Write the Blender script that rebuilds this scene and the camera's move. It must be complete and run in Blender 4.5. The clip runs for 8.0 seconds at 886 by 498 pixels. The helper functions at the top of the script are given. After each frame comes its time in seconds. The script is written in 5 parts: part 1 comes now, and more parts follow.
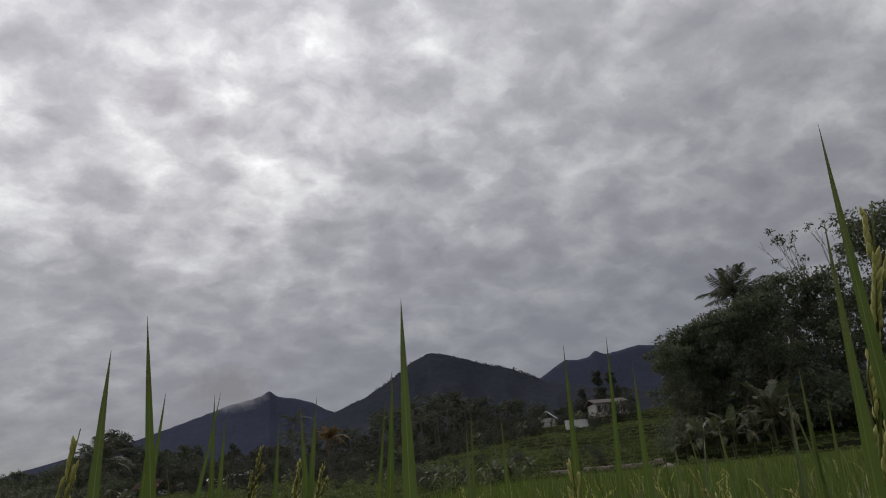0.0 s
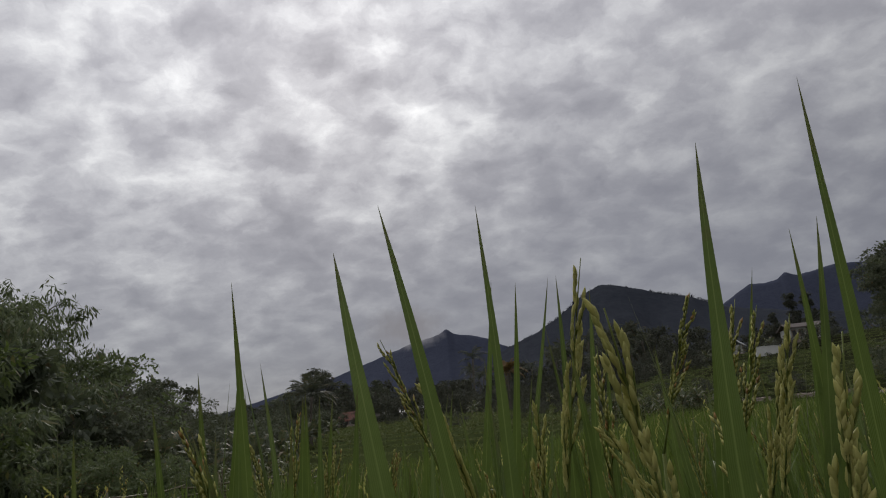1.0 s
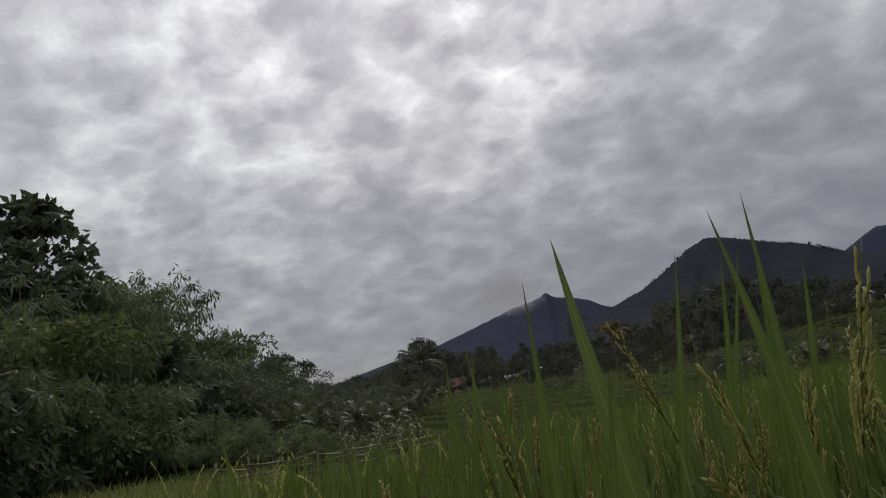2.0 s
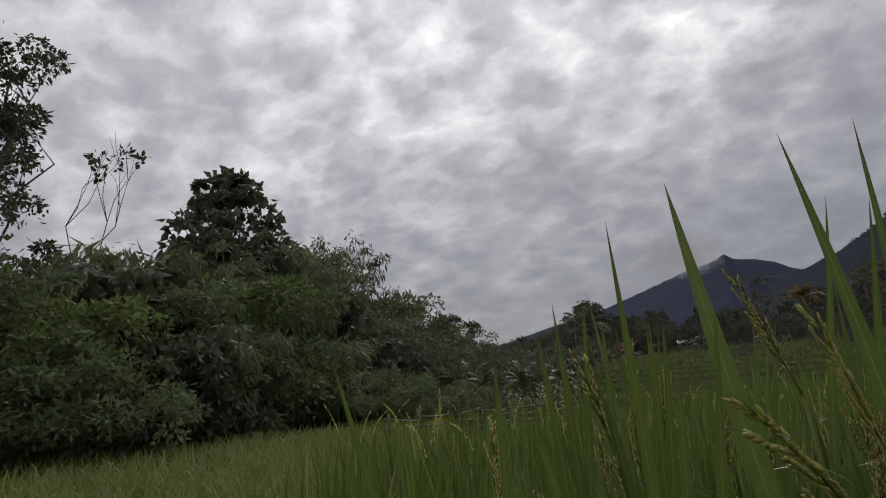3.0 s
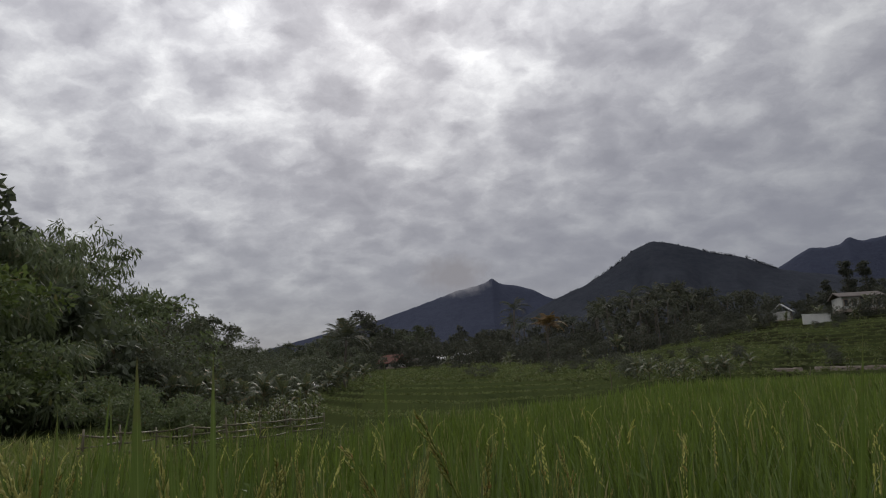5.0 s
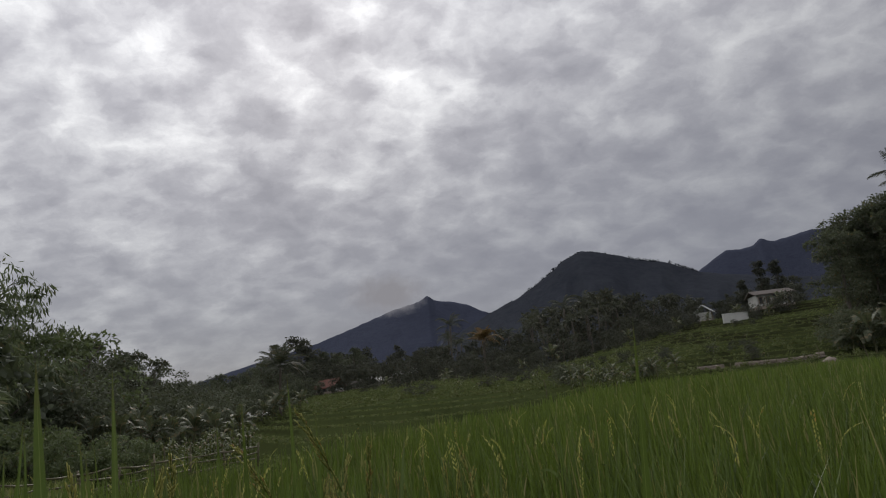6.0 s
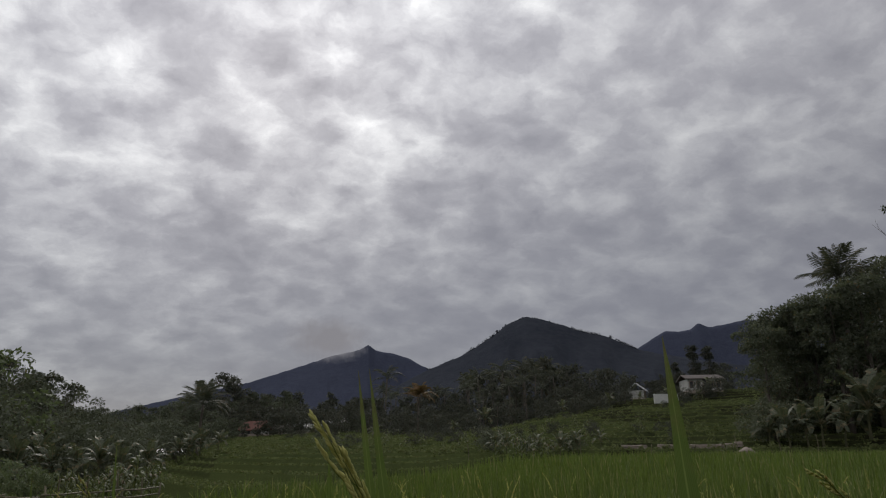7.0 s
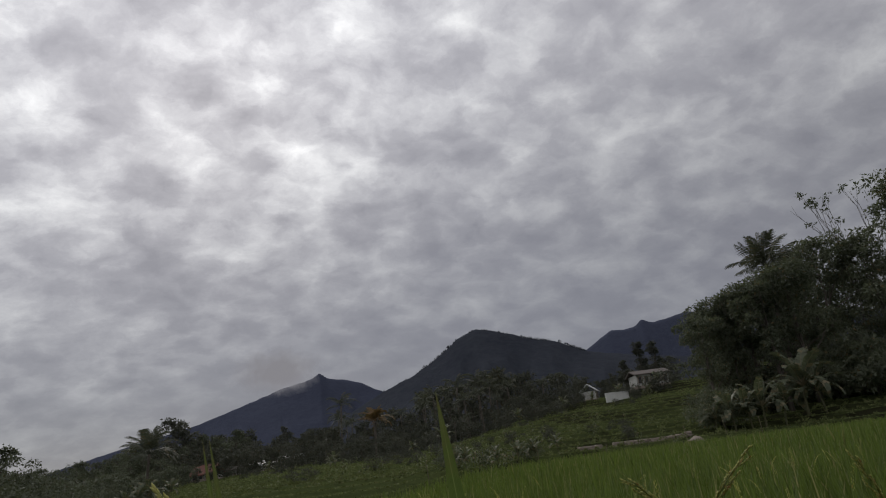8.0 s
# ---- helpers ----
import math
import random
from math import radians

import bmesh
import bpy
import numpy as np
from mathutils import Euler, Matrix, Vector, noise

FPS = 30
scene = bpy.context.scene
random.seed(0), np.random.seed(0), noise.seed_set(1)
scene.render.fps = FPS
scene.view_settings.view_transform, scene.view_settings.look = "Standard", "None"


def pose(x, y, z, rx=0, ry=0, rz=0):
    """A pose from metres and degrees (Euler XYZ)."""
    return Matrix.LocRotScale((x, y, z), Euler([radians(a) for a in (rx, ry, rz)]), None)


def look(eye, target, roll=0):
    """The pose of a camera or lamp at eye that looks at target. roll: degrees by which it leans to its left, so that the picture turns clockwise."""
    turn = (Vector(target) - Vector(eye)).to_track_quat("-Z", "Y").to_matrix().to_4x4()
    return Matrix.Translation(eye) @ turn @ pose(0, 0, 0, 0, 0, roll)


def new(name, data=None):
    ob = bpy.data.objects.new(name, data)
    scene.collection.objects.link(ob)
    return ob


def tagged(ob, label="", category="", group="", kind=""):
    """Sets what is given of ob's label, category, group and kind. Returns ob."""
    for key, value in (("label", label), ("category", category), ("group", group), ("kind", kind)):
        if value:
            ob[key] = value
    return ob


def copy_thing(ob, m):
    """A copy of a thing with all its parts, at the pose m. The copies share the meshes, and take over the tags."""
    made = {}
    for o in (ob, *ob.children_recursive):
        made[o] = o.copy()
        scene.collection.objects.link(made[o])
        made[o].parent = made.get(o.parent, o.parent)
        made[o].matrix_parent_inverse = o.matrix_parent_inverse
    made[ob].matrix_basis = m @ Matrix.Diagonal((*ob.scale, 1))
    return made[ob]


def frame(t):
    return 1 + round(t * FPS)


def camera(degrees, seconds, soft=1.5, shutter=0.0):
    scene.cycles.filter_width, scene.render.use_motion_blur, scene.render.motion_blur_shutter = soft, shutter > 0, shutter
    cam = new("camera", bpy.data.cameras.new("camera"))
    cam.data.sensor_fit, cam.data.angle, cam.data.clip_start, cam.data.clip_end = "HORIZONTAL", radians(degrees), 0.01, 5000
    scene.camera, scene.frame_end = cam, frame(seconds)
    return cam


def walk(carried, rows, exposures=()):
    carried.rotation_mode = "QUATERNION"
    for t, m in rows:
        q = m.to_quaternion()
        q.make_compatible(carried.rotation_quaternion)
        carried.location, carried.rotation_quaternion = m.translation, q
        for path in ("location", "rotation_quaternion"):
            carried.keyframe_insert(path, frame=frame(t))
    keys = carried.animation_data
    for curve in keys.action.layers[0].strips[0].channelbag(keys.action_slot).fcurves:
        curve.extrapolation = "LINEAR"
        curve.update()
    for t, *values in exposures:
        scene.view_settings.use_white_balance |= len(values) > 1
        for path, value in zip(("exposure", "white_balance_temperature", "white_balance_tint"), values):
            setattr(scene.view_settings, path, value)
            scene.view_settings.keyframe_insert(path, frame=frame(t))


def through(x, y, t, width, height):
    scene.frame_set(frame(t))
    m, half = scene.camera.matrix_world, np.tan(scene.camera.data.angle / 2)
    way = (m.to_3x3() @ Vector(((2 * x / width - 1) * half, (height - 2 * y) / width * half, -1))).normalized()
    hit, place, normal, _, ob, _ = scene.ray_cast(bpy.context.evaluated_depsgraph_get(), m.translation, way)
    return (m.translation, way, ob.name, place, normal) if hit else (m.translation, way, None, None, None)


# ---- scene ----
cam = camera(69.0, 8.0, soft=1.1)
# seconds, x, y, z, yaw, pitch, roll
ROWS = [
    (0, 0.268, -0.011, 1.008, -0.18, 20.38, 4.96),
    (0.5, 0.137, 0.038, 0.990, 6.04, 17.50, 5.13),
    (1, 0.000, 0.000, 0.950, 15.06, 16.08, 5.02),
    (1.2, -0.041, -0.012, 0.942, 18.40, 15.56, 4.87),
    (2.3, -0.136, -0.120, 0.987, 27.83, 13.33, 6.78),
    (2.5, -0.136, -0.074, 0.982, 31.75, 12.63, 6.32),
    (3, -0.059, -0.086, 0.947, 38.61, 12.10, 4.21),
    (3.2, 0.004, -0.052, 0.952, 37.16, 12.77, 3.60),
    (3.35, 0.071, -0.023, 0.942, 32.18, 13.19, 3.92),
    (3.5, 0.161, 0.004, 0.952, 26.61, 13.53, 4.28),
    (3.7, 0.288, 0.007, 0.988, 25.70, 12.60, 2.00),
    (4, 0.478, -0.024, 1.015, 26.35, 12.53, 1.37),
    (4.25, 0.659, -0.081, 1.050, 25.30, 10.90, 0.20),
    (4.5, 0.870, -0.134, 1.097, 23.42, 11.09, 1.79),
    (4.8, 1.113, -0.178, 1.167, 21.00, 10.95, 0.30),
    (5, 1.200, -0.260, 1.185, 18.65, 11.68, 1.53),
    (6.5, 1.504, -0.454, 1.128, 10.74, 13.91, 4.91),
    (6.7, 1.619, -0.527, 1.166, 8.29, 15.84, 3.66),
    (7, 1.816, -0.736, 1.193, 7.48, 17.40, 0.39),
    (7.5, 1.900, -0.800, 1.205, 3.94, 17.39, 5.26),
    (8, 1.960, -0.820, 1.210, 4.23, 18.80, 6.68),
]
walk(cam, [(t, pose(x, y, z, 90 + p, r, w)) for t, x, y, z, w, p, r in ROWS],
     [(0.0, -0.06), (0.6, -0.06), (1.1, -0.04), (2.5, -0.02), (3.0, 0.06), (4.0, 0.08), (5.0, 0.12), (6.3, 0.06), (7.0, -0.02), (8.0, -0.04)])

# ---- world, sun ----
SUN_AZ, SUN_EL = 23.0, 33.0          # degrees left of ahead, and up


def direction(az, el):
    a, e = radians(az), radians(el)
    return Vector((-math.sin(a) * math.cos(e), math.cos(a) * math.cos(e), math.sin(e)))


class Nodes:
    """A small helper that adds nodes to a tree and links their inputs."""

    def __init__(self, tree):
        self.tree = tree
        tree.nodes.clear()

    def add(self, kind, inputs=None, **settings):
        node = self.tree.nodes.new(kind)
        for key, value in settings.items():
            setattr(node, key, value)
        for key, value in (inputs or {}).items():
            if isinstance(value, bpy.types.NodeSocket):
                self.tree.links.new(value, node.inputs[key])
            else:
                node.inputs[key].default_value = value
        return node

    def math(self, op, a, b=0.0, clamp=False):
        return self.add("ShaderNodeMath", {0: a, 1: b}, operation=op, use_clamp=clamp).outputs[0]

    def ramp(self, fac, stops):
        node = self.add("ShaderNodeValToRGB", {"Fac": fac})
        e = node.color_ramp.elements
        while len(e) < len(stops):
            e.new(0.5)
        for item, (pos, col) in zip(e, stops):
            item.position = pos
            item.color = (*col, 1) if len(col) == 3 else col
        return node.outputs[0]

    def mix(self, fac, a, b, blend="MIX"):
        return self.add("ShaderNodeMix", {0: fac, 6: a, 7: b}, data_type="RGBA", blend_type=blend).outputs[2]

    def noise(self, vec, scale, detail=4.0, rough=0.55, distortion=0.0):
        return self.add("ShaderNodeTexNoise", {"Vector": vec, "Scale": scale, "Detail": detail, "Roughness": rough,
                                               "Distortion": distortion}).outputs[0]


def make_world():
    world = bpy.data.worlds.new("overcast_sky")
    scene.world = world
    world.use_nodes = True
    n = Nodes(world.node_tree)
    way = n.add("ShaderNodeTexCoord").outputs["Generated"]
    sep = n.add("ShaderNodeSeparateXYZ", {0: way})
    up = n.math("MAXIMUM", sep.outputs[2], 0.0)
    lift = n.math("ADD", up, 0.42)
    u = n.math("DIVIDE", sep.outputs[0], lift)
    v = n.math("DIVIDE", sep.outputs[1], lift)
    flat = n.add("ShaderNodeCombineXYZ", {0: u, 1: v, 2: 0.0}).outputs[0]
    turned = n.add("ShaderNodeMapping", {0: flat, 1: (0.3, 0.2, 0.0), 2: (0, 0, radians(-28)), 3: (1.3, 1.45, 1.0)}).outputs[0]
    bend = n.add("ShaderNodeTexNoise", {"Vector": turned, "Scale": 6.0, "Detail": 7.0, "Roughness": 0.62}).outputs[1]
    bent = n.add("ShaderNodeVectorMath", {0: turned, 1: n.add("ShaderNodeVectorMath", {0: bend, "Scale": 0.13}, operation="SCALE").outputs[0]},
                 operation="ADD").outputs[0]
    large = n.noise(turned, 2.2, 2.0, 0.5)
    small = n.noise(bent, 8.0, 7.0, 0.62)
    puffs = n.add("ShaderNodeTexVoronoi", {"Vector": bent, "Scale": 6.4, "Smoothness": 0.4, "Randomness": 1.0}, feature="SMOOTH_F1").outputs[0]
    flecks = n.add("ShaderNodeTexVoronoi", {"Vector": bent, "Scale": 13.5, "Smoothness": 0.5, "Randomness": 1.0}, feature="SMOOTH_F1").outputs[0]
    middle = n.noise(bent, 3.6, 3.0, 0.5)
    body = n.math("ADD", n.math("ADD", n.math("MULTIPLY", large, 0.18), n.math("MULTIPLY", middle, 0.16)), n.math("ADD", n.math("MULTIPLY", small, 0.38), n.math("ADD", n.math("MULTIPLY", puffs, 0.23), n.math("MULTIPLY", flecks, 0.13))))
    # the veiled sun brightens the thin parts around it
    sun_way = direction(SUN_AZ, SUN_EL)
    near = n.add("ShaderNodeVectorMath", {0: way, 1: sun_way}, operation="DOT_PRODUCT").outputs[1]
    near = n.math("MAXIMUM", near, 0.0)
    glow = n.math("POWER", near, 14.0)
    wide = n.math("POWER", near, 3.0)
    thin = n.add("ShaderNodeMapRange", {0: body, 1: 0.39, 2: 0.72, 3: 0.0, 4: 1.0}).outputs[0]
    base = n.ramp(thin, [(0.0, (0.285, 0.281, 0.306)), (0.33, (0.355, 0.351, 0.374)), (0.58, (0.455, 0.453, 0.47)), (0.80, (0.57, 0.57, 0.578)), (1.0, (0.69, 0.69, 0.69))])
    west = n.math("ADD", n.math("MULTIPLY", sep.outputs[0], -0.22), n.math("MULTIPLY", n.math("MAXIMUM", n.math("MULTIPLY", sep.outputs[1], -1.0), 0.0), 0.55))
    lit = n.math("ADD", n.math("ADD", n.math("ADD", 0.43, n.math("MULTIPLY", up, 1.34)), west), n.math("ADD", n.math("MULTIPLY", wide, 0.16), n.math("MULTIPLY", glow, n.math("MULTIPLY", thin, 0.55))))
    cloud = n.add("ShaderNodeVectorMath", {0: base, "Scale": lit}, operation="SCALE").outputs[0]
    # the low sky is darker and bluer, with a faint warm band above it
    low = n.add("ShaderNodeMapRange", {0: sep.outputs[2], 1: 0.04, 2: 0.56, 3: 1.0, 4: 0.0}).outputs[0]
    ahead = n.add("ShaderNodeMapRange", {0: sep.outputs[1], 1: 0.58, 2: 0.95}).outputs[0]
    low = n.math("MULTIPLY", low, ahead)
    cloud = n.mix(n.math("MULTIPLY", low, 0.88), cloud, (0.190, 0.190, 0.222, 1))
    sky = n.add("ShaderNodeTexSky", sky_type="NISHITA", sun_disc=False, sun_elevation=radians(SUN_EL),
                sun_rotation=radians(-SUN_AZ), altitude=700.0)
    clear = n.add("ShaderNodeVectorMath", {0: sky.outputs[0], "Scale": 0.1}, operation="SCALE").outputs[0]
    whole = n.mix(0.94, clear, cloud)
    back = n.add("ShaderNodeBackground", {"Color": whole, "Strength": 1.0})
    n.add("ShaderNodeOutputWorld", {"Surface": back.outputs[0]})


make_world()
sun = new("sun", bpy.data.lights.new("sun", "SUN"))
sun.data.energy, sun.data.angle, sun.data.color = 1.1, radians(18), (1.0, 0.96, 0.9)
sun.matrix_world = look(direction(SUN_AZ, SUN_EL) * 50, (0, 0, 0))


# ---- materials ----
def material(name):
    m = bpy.data.materials.new(name)
    m.use_nodes = True
    return m, Nodes(m.node_tree)


def foliage_material(name, dark, light, dry=None, dry_share=0.0, through=0.3, rough=0.6, island=True, spec=0.18):
    """Leaves: colour varies leaf by leaf, plant by plant and along the blade, and light passes through them."""
    m, n = material(name)
    geo = n.add("ShaderNodeNewGeometry")
    info = n.add("ShaderNodeObjectInfo")
    spot = n.add("ShaderNodeTexCoord").outputs["Object"]
    pick = geo.outputs["Random Per Island"] if island else info.outputs["Random"]
    patch = n.noise(spot, 1.5, 3.0)
    grain = n.noise(spot, 22.0, 3.0)
    # random clump-sized patches of tone also imitate the dark gaps between clumps
    fac = n.math("ADD", n.math("MULTIPLY", pick, 0.55), n.math("SUBTRACT", n.math("MULTIPLY", patch, 1.1), 0.40))
    fac = n.math("ADD", fac, n.math("MULTIPLY", grain, 0.2))
    fac = n.math("SUBTRACT", n.math("ADD", fac, n.math("MULTIPLY", info.outputs["Random"], 0.45)), 0.2, True)
    col = n.mix(fac, (*dark, 1), (*light, 1))
    if dry:
        gate = n.math("GREATER_THAN", n.math("FRACT", n.math("MULTIPLY", pick, 7.31)), 1 - dry_share)
        col = n.mix(gate, col, (*dry, 1))
    bump = n.add("ShaderNodeBump", {"Height": n.noise(spot, 60.0, 2.0), "Strength": 0.25, "Distance": 0.01})
    top = n.add("ShaderNodeBsdfPrincipled", {"Base Color": col, "Roughness": rough, "Normal": bump.outputs[0]})
    top.inputs["Specular IOR Level"].default_value = spec
    under = n.add("ShaderNodeBsdfTranslucent", {"Color": n.mix(0.5, col, (light[0] * 1.3, light[1] * 1.4, light[2] * 0.8, 1))})
    both = n.add("ShaderNodeMixShader", {0: through, 1: top.outputs[0], 2: under.outputs[0]})
    n.add("ShaderNodeOutputMaterial", {"Surface": both.outputs[0]})
    return m


def blade_material(name, dark, light):
    """A near rice leaf: fine lengthwise veins, a pale midrib, mottled green."""
    m, n = material(name)
    info = n.add("ShaderNodeObjectInfo")
    across = n.add("ShaderNodeSeparateXYZ", {0: n.add("ShaderNodeTexCoord").outputs["UV"]})
    veins = n.math("ADD", n.math("MULTIPLY", n.math("SINE", n.math("MULTIPLY", across.outputs[0], 70.0)), 0.5), 0.5)
    spot = n.add("ShaderNodeTexCoord").outputs["Object"]
    mottle = n.noise(spot, 45.0, 4.0)
    fac = n.math("ADD", n.math("MULTIPLY", veins, 0.22), n.math("ADD", n.math("MULTIPLY", mottle, 0.55), n.math("MULTIPLY", info.outputs["Random"], 0.3)))
    col = n.mix(n.math("SUBTRACT", fac, 0.12, True), (*dark, 1), (*light, 1))
    rib = n.add("ShaderNodeMapRange", {0: n.math("ABSOLUTE", n.math("SUBTRACT", across.outputs[0], 0.5)), 1: 0.02, 2: 0.07, 3: 0.55, 4: 0.0}).outputs[0]
    col = n.mix(rib, col, (light[0] * 1.5, light[1] * 1.35, light[2] * 1.7, 1))
    old = n.add("ShaderNodeMapRange", {0: n.math("ADD", across.outputs[1], n.math("MULTIPLY", n.noise(spot, 90.0, 2.0), 0.25)), 1: 1.0, 2: 1.14}).outputs[0]
    col = n.mix(old, col, (0.10, 0.075, 0.04, 1))
    relief = n.add("ShaderNodeBump", {"Height": veins, "Strength": 0.35, "Distance": 0.0006})
    top = n.add("ShaderNodeBsdfPrincipled", {"Base Color": col, "Roughness": 0.42, "Normal": relief.outputs[0]})
    top.inputs["Specular IOR Level"].default_value = 0.4
    under = n.add("ShaderNodeBsdfTranslucent", {"Color": n.mix(0.5, col, (light[0], light[1] * 1.15, light[2] * 0.6, 1))})
    n.add("ShaderNodeOutputMaterial", {"Surface": n.add("ShaderNodeMixShader", {0: 0.30, 1: top.outputs[0], 2: under.outputs[0]}).outputs[0]})
    return m


def solid_material(name, a, b, scale=3.0, rough=0.85, bump=0.4, dist=0.02, stretch=(1, 1, 1), c=None, spec=0.3):
    """Earth, bark, timber, walls: two colours mixed by noise at two scales, with relief."""
    m, n = material(name)
    spot = n.add("ShaderNodeMapping", {0: n.add("ShaderNodeTexCoord").outputs["Object"], 3: stretch}).outputs[0]
    big = n.noise(spot, scale, 4.0)
    fine = n.noise(spot, scale * 9, 5.0, 0.65)
    fac = n.add("ShaderNodeMapRange", {0: n.math("ADD", n.math("MULTIPLY", big, 0.6), n.math("MULTIPLY", fine, 0.4)), 1: 0.35, 2: 0.65}).outputs[0]
    col = n.mix(fac, (*a, 1), (*b, 1))
    if c:
        stain = n.add("ShaderNodeMapRange", {0: n.noise(spot, scale * 0.45, 3.0), 1: 0.52, 2: 0.66}).outputs[0]
        col = n.mix(stain, col, (*c, 1))
    relief = n.add("ShaderNodeBump", {"Height": fine, "Strength": bump, "Distance": dist})
    s = n.add("ShaderNodeBsdfPrincipled", {"Base Color": col, "Roughness": rough, "Normal": relief.outputs[0]})
    s.inputs["Specular IOR Level"].default_value = spec
    n.add("ShaderNodeOutputMaterial", {"Surface": s.outputs[0]})
    return m


RICE = foliage_material("rice_leaf", (0.022, 0.040, 0.007), (0.138, 0.190, 0.040), (0.26, 0.22, 0.10), 0.05, 0.30, 0.42, spec=0.45)
RICE_NEAR = blade_material("rice_blade", (0.044, 0.068, 0.018), (0.138, 0.185, 0.050))
RICE_FAR = foliage_material("rice_canopy", (0.015, 0.027, 0.006), (0.132, 0.182, 0.038), (0.26, 0.23, 0.10), 0.07, 0.30, 0.5, spec=0.3)
CROP = foliage_material("terrace_crop_leaf", (0.050, 0.064, 0.026), (0.165, 0.188, 0.078), (0.13, 0.12, 0.06), 0.05, 0.2, 0.7, spec=0.1)
GRAIN = foliage_material("rice_grain", (0.24, 0.25, 0.07), (0.52, 0.48, 0.18), (0.28, 0.15, 0.06), 0.10, 0.30, 0.5)
STALK = foliage_material("rice_stalk", (0.09, 0.12, 0.03), (0.17, 0.19, 0.05), None, 0, 0.2, 0.5)
VERGE = foliage_material("verge_grass", (0.070, 0.094, 0.028), (0.195, 0.225, 0.072), (0.26, 0.22, 0.11), 0.1, 0.3, 0.6)
LEAF_BROAD = foliage_material("broad_leaf", (0.038, 0.053, 0.028), (0.150, 0.180, 0.096), (0.14, 0.11, 0.06), 0.03, rough=0.6, spec=0.12)
LEAF_DARK = foliage_material("dark_leaf", (0.042, 0.053, 0.036), (0.105, 0.121, 0.080), (0.09, 0.07, 0.04), 0.02, 0.24)
# far slope leaves: haze put into the colour as a greyer, lifted green
LEAF_FOREST_HAZED = foliage_material("hazed_forest_leaf", (0.036, 0.039, 0.033), (0.094, 0.097, 0.080), (0.07, 0.055, 0.035), 0.03, 0.2, 0.7, spec=0.06)
LEAF_VALLEY = foliage_material("valley_leaf", (0.048, 0.056, 0.041), (0.130, 0.141, 0.102), (0.07, 0.055, 0.035), 0.03, 0.2, 0.7, spec=0.06)
LEAF_GREY = foliage_material("grey_green_leaf", (0.052, 0.060, 0.044), (0.130, 0.143, 0.100), (0.15, 0.11, 0.06), 0.03, 0.3, spec=0.12)
LEAF_BAMBOO = foliage_material("bamboo_leaf", (0.049, 0.065, 0.040), (0.182, 0.212, 0.128), (0.20, 0.18, 0.11), 0.06, 0.3)
LEAF_SHRUB = foliage_material("shrub_leaf", (0.034, 0.052, 0.021), (0.178, 0.222, 0.086), (0.19, 0.16, 0.08), 0.05, 0.3, 0.6, spec=0.12)
LEAF_PALM = foliage_material("palm_leaf", (0.036, 0.042, 0.032), (0.098, 0.104, 0.078), (0.13, 0.10, 0.06), 0.06, 0.2, 0.6, spec=0.15)
LEAF_DRY = foliage_material("dry_palm_leaf", (0.10, 0.066, 0.034), (0.19, 0.120, 0.058), (0.06, 0.07, 0.035), 0.25, 0.2)
LEAF_BANANA = foliage_material("banana_leaf", (0.048, 0.058, 0.036), (0.122, 0.136, 0.088), (0.18, 0.15, 0.09), 0.08, 0.25, 0.55, spec=0.2)
LEAF_MAIZE = foliage_material("maize_leaf", (0.046, 0.058, 0.028), (0.120, 0.135, 0.070), (0.16, 0.13, 0.08), 0.1, 0.25, 0.6, spec=0.1)
PSEUDOSTEM = foliage_material("banana_stem", (0.05, 0.055, 0.03), (0.11, 0.105, 0.06), None, 0, 0.0, 0.7, spec=0.1)
BARK = solid_material("bark", (0.06, 0.05, 0.04), (0.13, 0.115, 0.095), 4.0, 0.9, 0.6, 0.03, (3, 3, 1))
CULM = solid_material("bamboo_culm", (0.07, 0.085, 0.03), (0.15, 0.15, 0.06), 3.0, 0.6, 0.2)


def terrain_material():
    """Grassed ground: rice green in the terraces; steep faces darkened for earth and shade."""
    m, n = material("terraced_ground")
    spot = n.add("ShaderNodeTexCoord").outputs["Object"]
    geo = n.add("ShaderNodeNewGeometry")
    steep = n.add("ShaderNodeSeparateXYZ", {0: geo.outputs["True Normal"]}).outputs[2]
    big = n.noise(spot, 0.12, 4.0)
    mid = n.noise(spot, 0.9, 5.0)
    fine = n.noise(spot, 9.0, 6.0, 0.7)
    blend = n.math("ADD", n.math("MULTIPLY", mid, 0.5), n.math("MULTIPLY", fine, 0.5))
    green = n.mix(n.add("ShaderNodeMapRange", {0: blend, 1: 0.3, 2: 0.7}).outputs[0], (0.026, 0.036, 0.013, 1), (0.070, 0.086, 0.032, 1))
    green = n.mix(n.add("ShaderNodeMapRange", {0: big, 1: 0.45, 2: 0.62}).outputs[0], green, (0.050, 0.062, 0.022, 1))
    # bank earth with the shade of the steep faces put into its colour
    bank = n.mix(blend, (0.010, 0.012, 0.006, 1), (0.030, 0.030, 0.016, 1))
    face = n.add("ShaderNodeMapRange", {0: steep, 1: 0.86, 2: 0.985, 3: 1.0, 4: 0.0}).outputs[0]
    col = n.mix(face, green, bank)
    relief = n.add("ShaderNodeBump", {"Height": fine, "Strength": 0.8, "Distance": 0.12})
    s = n.add("ShaderNodeBsdfPrincipled", {"Base Color": col, "Roughness": 0.85, "Normal": relief.outputs[0]})
    s.inputs["Specular IOR Level"].default_value = 0.0
    n.add("ShaderNodeOutputMaterial", {"Surface": s.outputs[0]})
    return m


